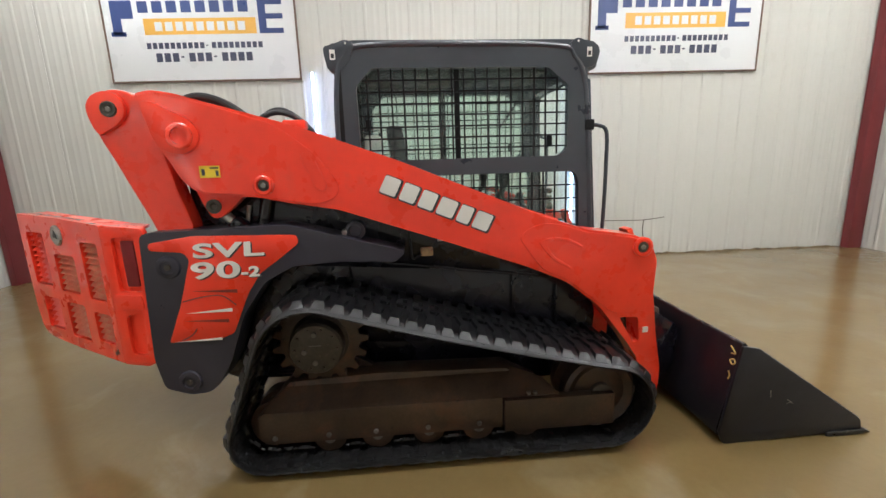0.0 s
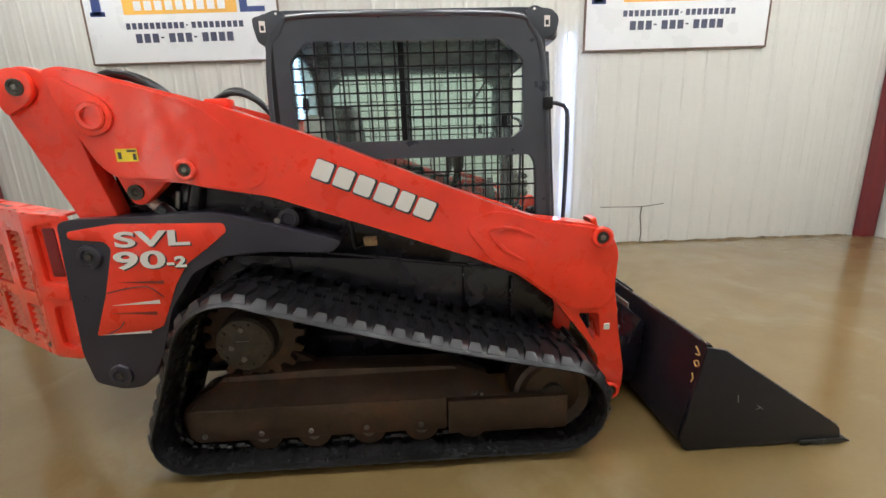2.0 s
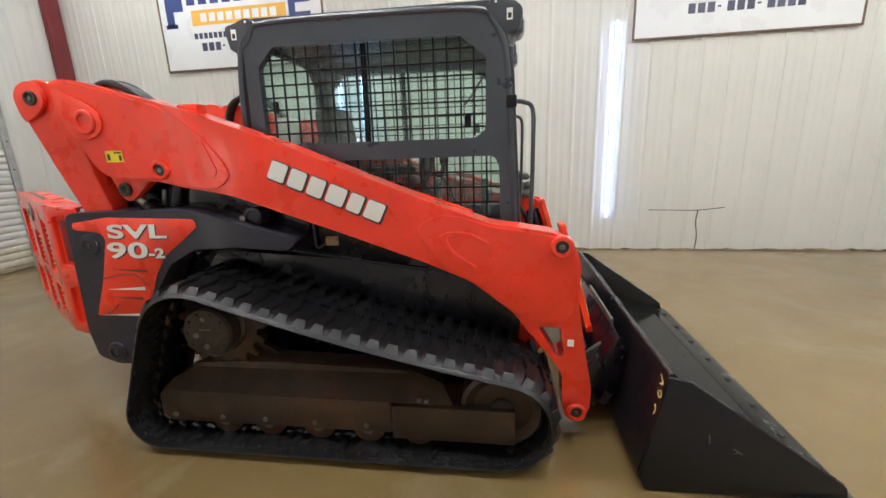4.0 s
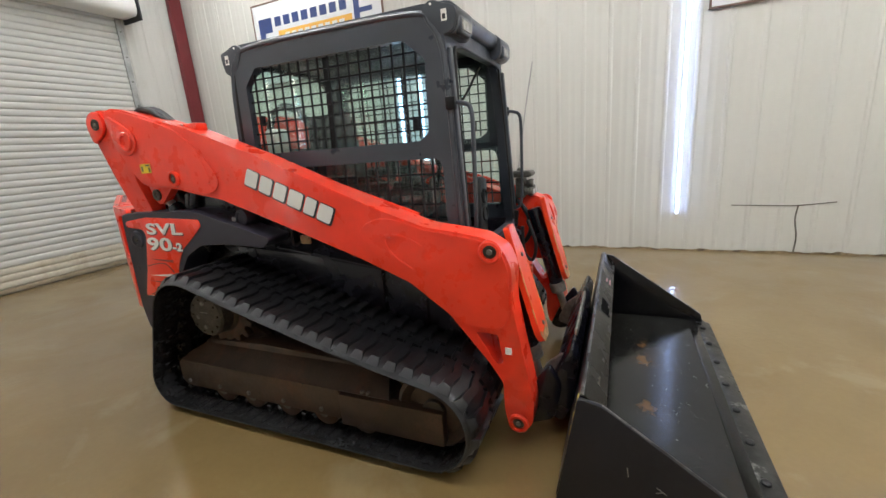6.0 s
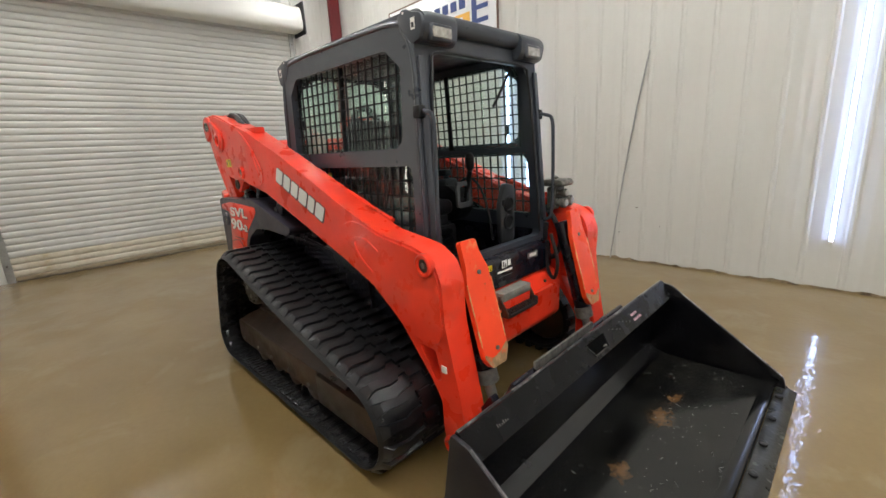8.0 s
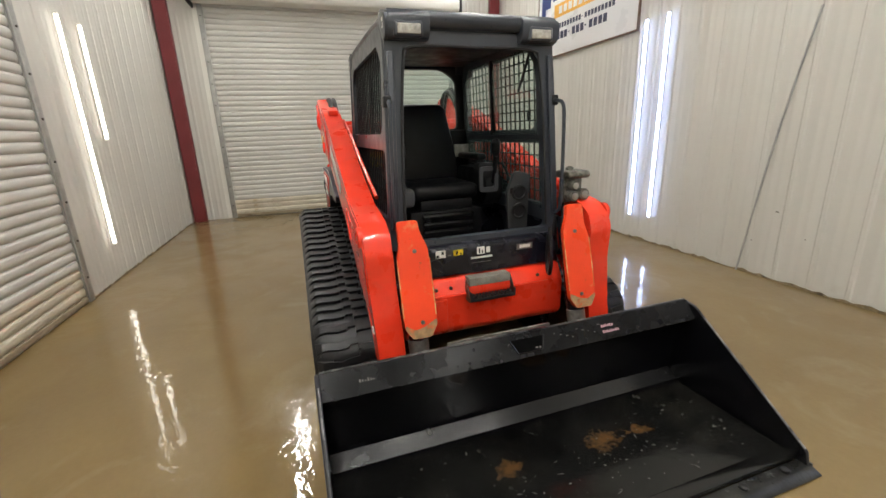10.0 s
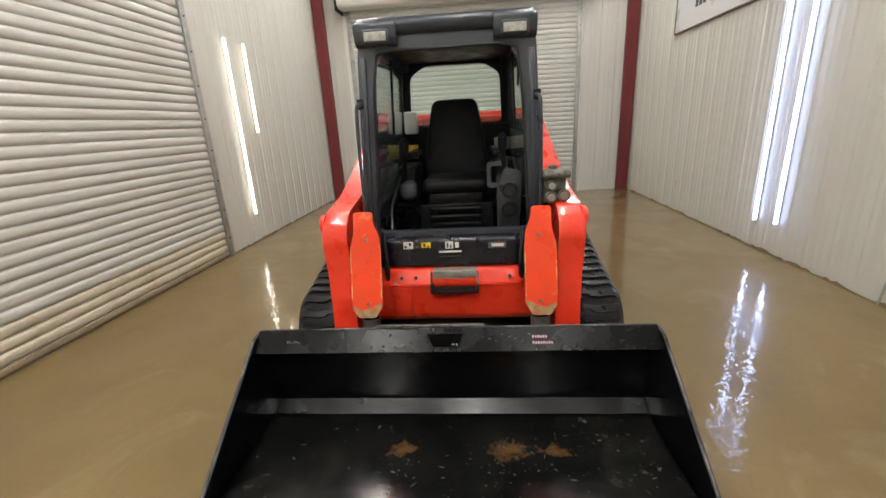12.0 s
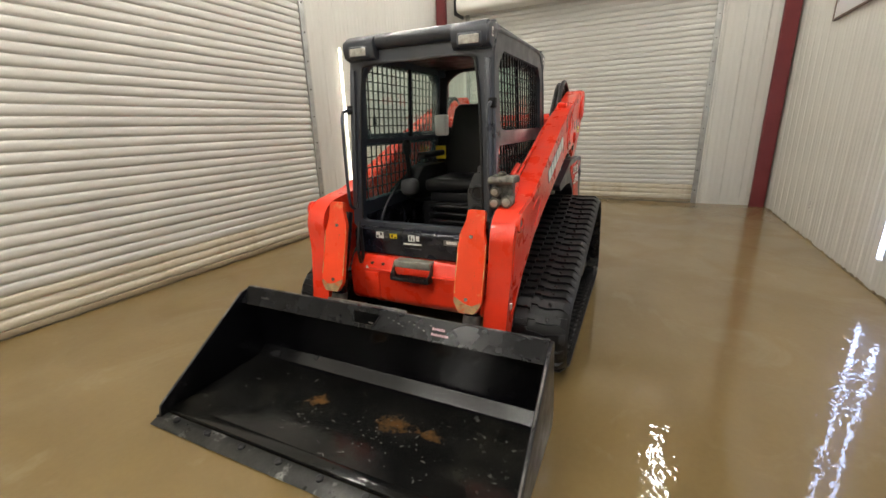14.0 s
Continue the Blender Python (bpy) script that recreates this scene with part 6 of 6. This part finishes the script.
part("cutting_edge", plate([(2.47, 0.002), (2.56, 0.002), (2.566, 0.008), (2.53, 0.022), (2.47, 0.025)], -1.045, 1.045, bevel=0.003), EDGE, bucket, "worn steel cutting edge")
part("edge_bar", plate([(2.40, 0.026), (2.468, 0.026), (2.463, 0.044), (2.405, 0.047)], -1.02, 1.02, bevel=0.003), BUCKET_FLOOR, bucket, "scuffed raised bar behind the edge")
for k in range(8):
    y = -0.9 + k * 1.8 / 7
    part("edge_bolt", lathe([(0.02, 0.030), (0.02, 0.042), (0.012, 0.046)], (2.498, y, -0.008), "z", n=12), HOSE, bucket)
part("notch_bracket", box(1.775, 1.80, -0.13, 0.10, 0.47, 0.565, 0.006), BLACK, bucket)
WORN_LIP = paint("worn_black_edge", (0.03, 0.03, 0.032), 0.3, vary=0.4, scale=3, bump=0.1, wear=(0.30, 0.29, 0.28), wear_at=0.54, wear_scale=3.5, wear_soft=0.15)
for s in (-1, 1):
    part("edge_bead", sweep([(1.86, s * 1.032, 0.5365), (2.18, s * 1.032, 0.3110), (2.49, s * 1.032, 0.0925)], 0.0045, 6), WORN_LIP, bucket)
part("lip_bead", sweep([(1.787, -1.02, 0.558), (1.787, 0.0, 0.558), (1.787, 1.02, 0.558)], 0.008, 8), WORN_LIP, bucket, "worn upper edge")

def patch(name, outline, z, material, label):
    part(name, plate(outline, z, z + 0.0015, "z", bevel=0), material, bucket, label)


rng = random.Random(4)
SCRATCH = paint("scratched_steel", (0.10, 0.10, 0.09), 0.4, vary=0.3, scale=40)
for k in range(100):
    if k < 30:
        cx, cy = 1.9 + 0.48 * rng.random(), -0.95 + 1.9 * rng.random()
    else:
        cx, cy = min(2.39, max(1.86, rng.gauss(2.20, 0.10))), max(-0.97, min(0.97, rng.gauss((-0.12, 0.22, 0.55)[k % 3], 0.16)))
    l_, w_, a_ = 0.0025 + 0.016 * rng.random() ** 5, 0.0010 + 0.0024 * rng.random(), 1.57 + rng.gauss(0, 0.9)
    d_ = Vector((math.cos(a_), math.sin(a_)))
    e_ = Vector((-d_.y, d_.x)) * w_
    c_ = Vector((cx, cy))
    patch("scratch", [tuple(c_ - d_ * l_), tuple(c_ + e_), tuple(c_ + d_ * l_), tuple(c_ - e_)], 0.0447, SCRATCH, "")
# handwriting that cannot be read: small bars on the lip and on the back sheet
lip = (Matrix.Translation((1.8285, 0, 0.505)) @ Euler((0, radians(50), 0)).to_matrix().to_4x4())


def lip_bar(y0, y1, up0, up1, material):
    bm = box(up0, up1, y0, y1, 0.0, 0.002, 0)
    bm.transform(lip @ Matrix.Translation((0, 0, 0.0152)))
    part("marker_stroke", bm, material, bucket)


# The lip isn't cut: a flat black plate carries the opening's shade.
NOTCH = paint("painted_opening", (0.002, 0.002, 0.002), 0.9, vary=0.1, bump=0.0, spec=0.05)
notch = plate(rounded([(-0.034, -0.125), (0.034, -0.095), (0.034, 0.035), (-0.034, 0.062)], 0.008, 2), 0.0, 0.0015, "z", bevel=0)
notch.transform(lip @ Matrix.Translation((0, 0, 0.0142)))
part("notch", notch, NOTCH, bucket, "flat black plate for the notch in the lip")
for a_, b_ in (((-0.034, -0.127), (0.034, -0.097)), ((-0.034, 0.064), (0.034, 0.037)), ((0.034, -0.097), (0.034, 0.037))):
    bead = sweep([(a_[0], a_[1], 0.0145), (b_[0], b_[1], 0.0145)], 0.0045, 6)
    bead.transform(lip)
    part("weld_bead", bead, BUCKET, bucket)
lip_bar(0.0, 0.014, 0.016, 0.022, DULL)
lip_bar(0.022, 0.03, 0.016, 0.026, DULL)
for row, n_ in ((-0.022, 6), (0.008, 8)):
    for k in range(n_):
        lip_bar(0.405 + k * 0.013, 0.412 + k * 0.013, row + 0.003 * (k % 2), row + 0.014, PINK_MARK)
for k in range(6):
    lip_bar(-0.86 + k * 0.012, -0.856 + k * 0.012, -0.010 + 0.004 * (k % 3), 0.004, DULL)
for k in range(9):
    lip_bar(0.12 + 0.033 * k, 0.126 + 0.033 * k + 0.004 * (k % 3), -0.03 + 0.011 * (k % 4), -0.026 + 0.011 * (k % 4), SCRATCH)
for pts in ([(-0.96, 0.525), (-1.0, 0.50), (-0.975, 0.49)], [(-1.0, 0.47), (-0.98, 0.455), (-1.0, 0.44), (-1.015, 0.455), (-1.0, 0.47)], [(-0.99, 0.40), (-1.005, 0.38), (-1.0, 0.36)]):
    line_ = [(1.688 + (z - 0.088) * 0.195 - 0.002, y, z) for y, z in pts]
    part("marker_stroke", sweep(line_, 0.004, 5), YELLOW_MARK, bucket)
for pts in ([(1.95, 0.30), (1.955, 0.26)], [(2.05, 0.24), (2.085, 0.215)], [(2.05, 0.215), (2.075, 0.225)]):
    part("scratch", sweep([(x, -1.0425, z) for x, z in pts], 0.0022, 5), DULL, bucket)

# socket plate low on the north wall, its two sockets in the wall's own white
outlet = thing("wall_outlet", "small white socket plate low on the ribbed wall", "outlet")
part("cover", box(-3.355, -3.285, Y1 - 0.014, Y1 - 0.007, 0.375, 0.485, 0.003), WALL, outlet)
for z in (0.403, 0.457):
    part("socket", box(-3.330, -3.310, Y1 - 0.0155, Y1 - 0.0145, z - 0.011, z + 0.011, 0), DULL, outlet)
# nicks in the wall sheet
for x, z, w in ((0.68, 0.68, 0.014), (0.479, 0.353, 0.004), (0.962, 0.468, 0.004)):
    part("nick", box(x - w, x + w, Y1 - 0.0095, Y1 - 0.0005, z - 0.005, z + 0.004, 0.001), CRACK, north)
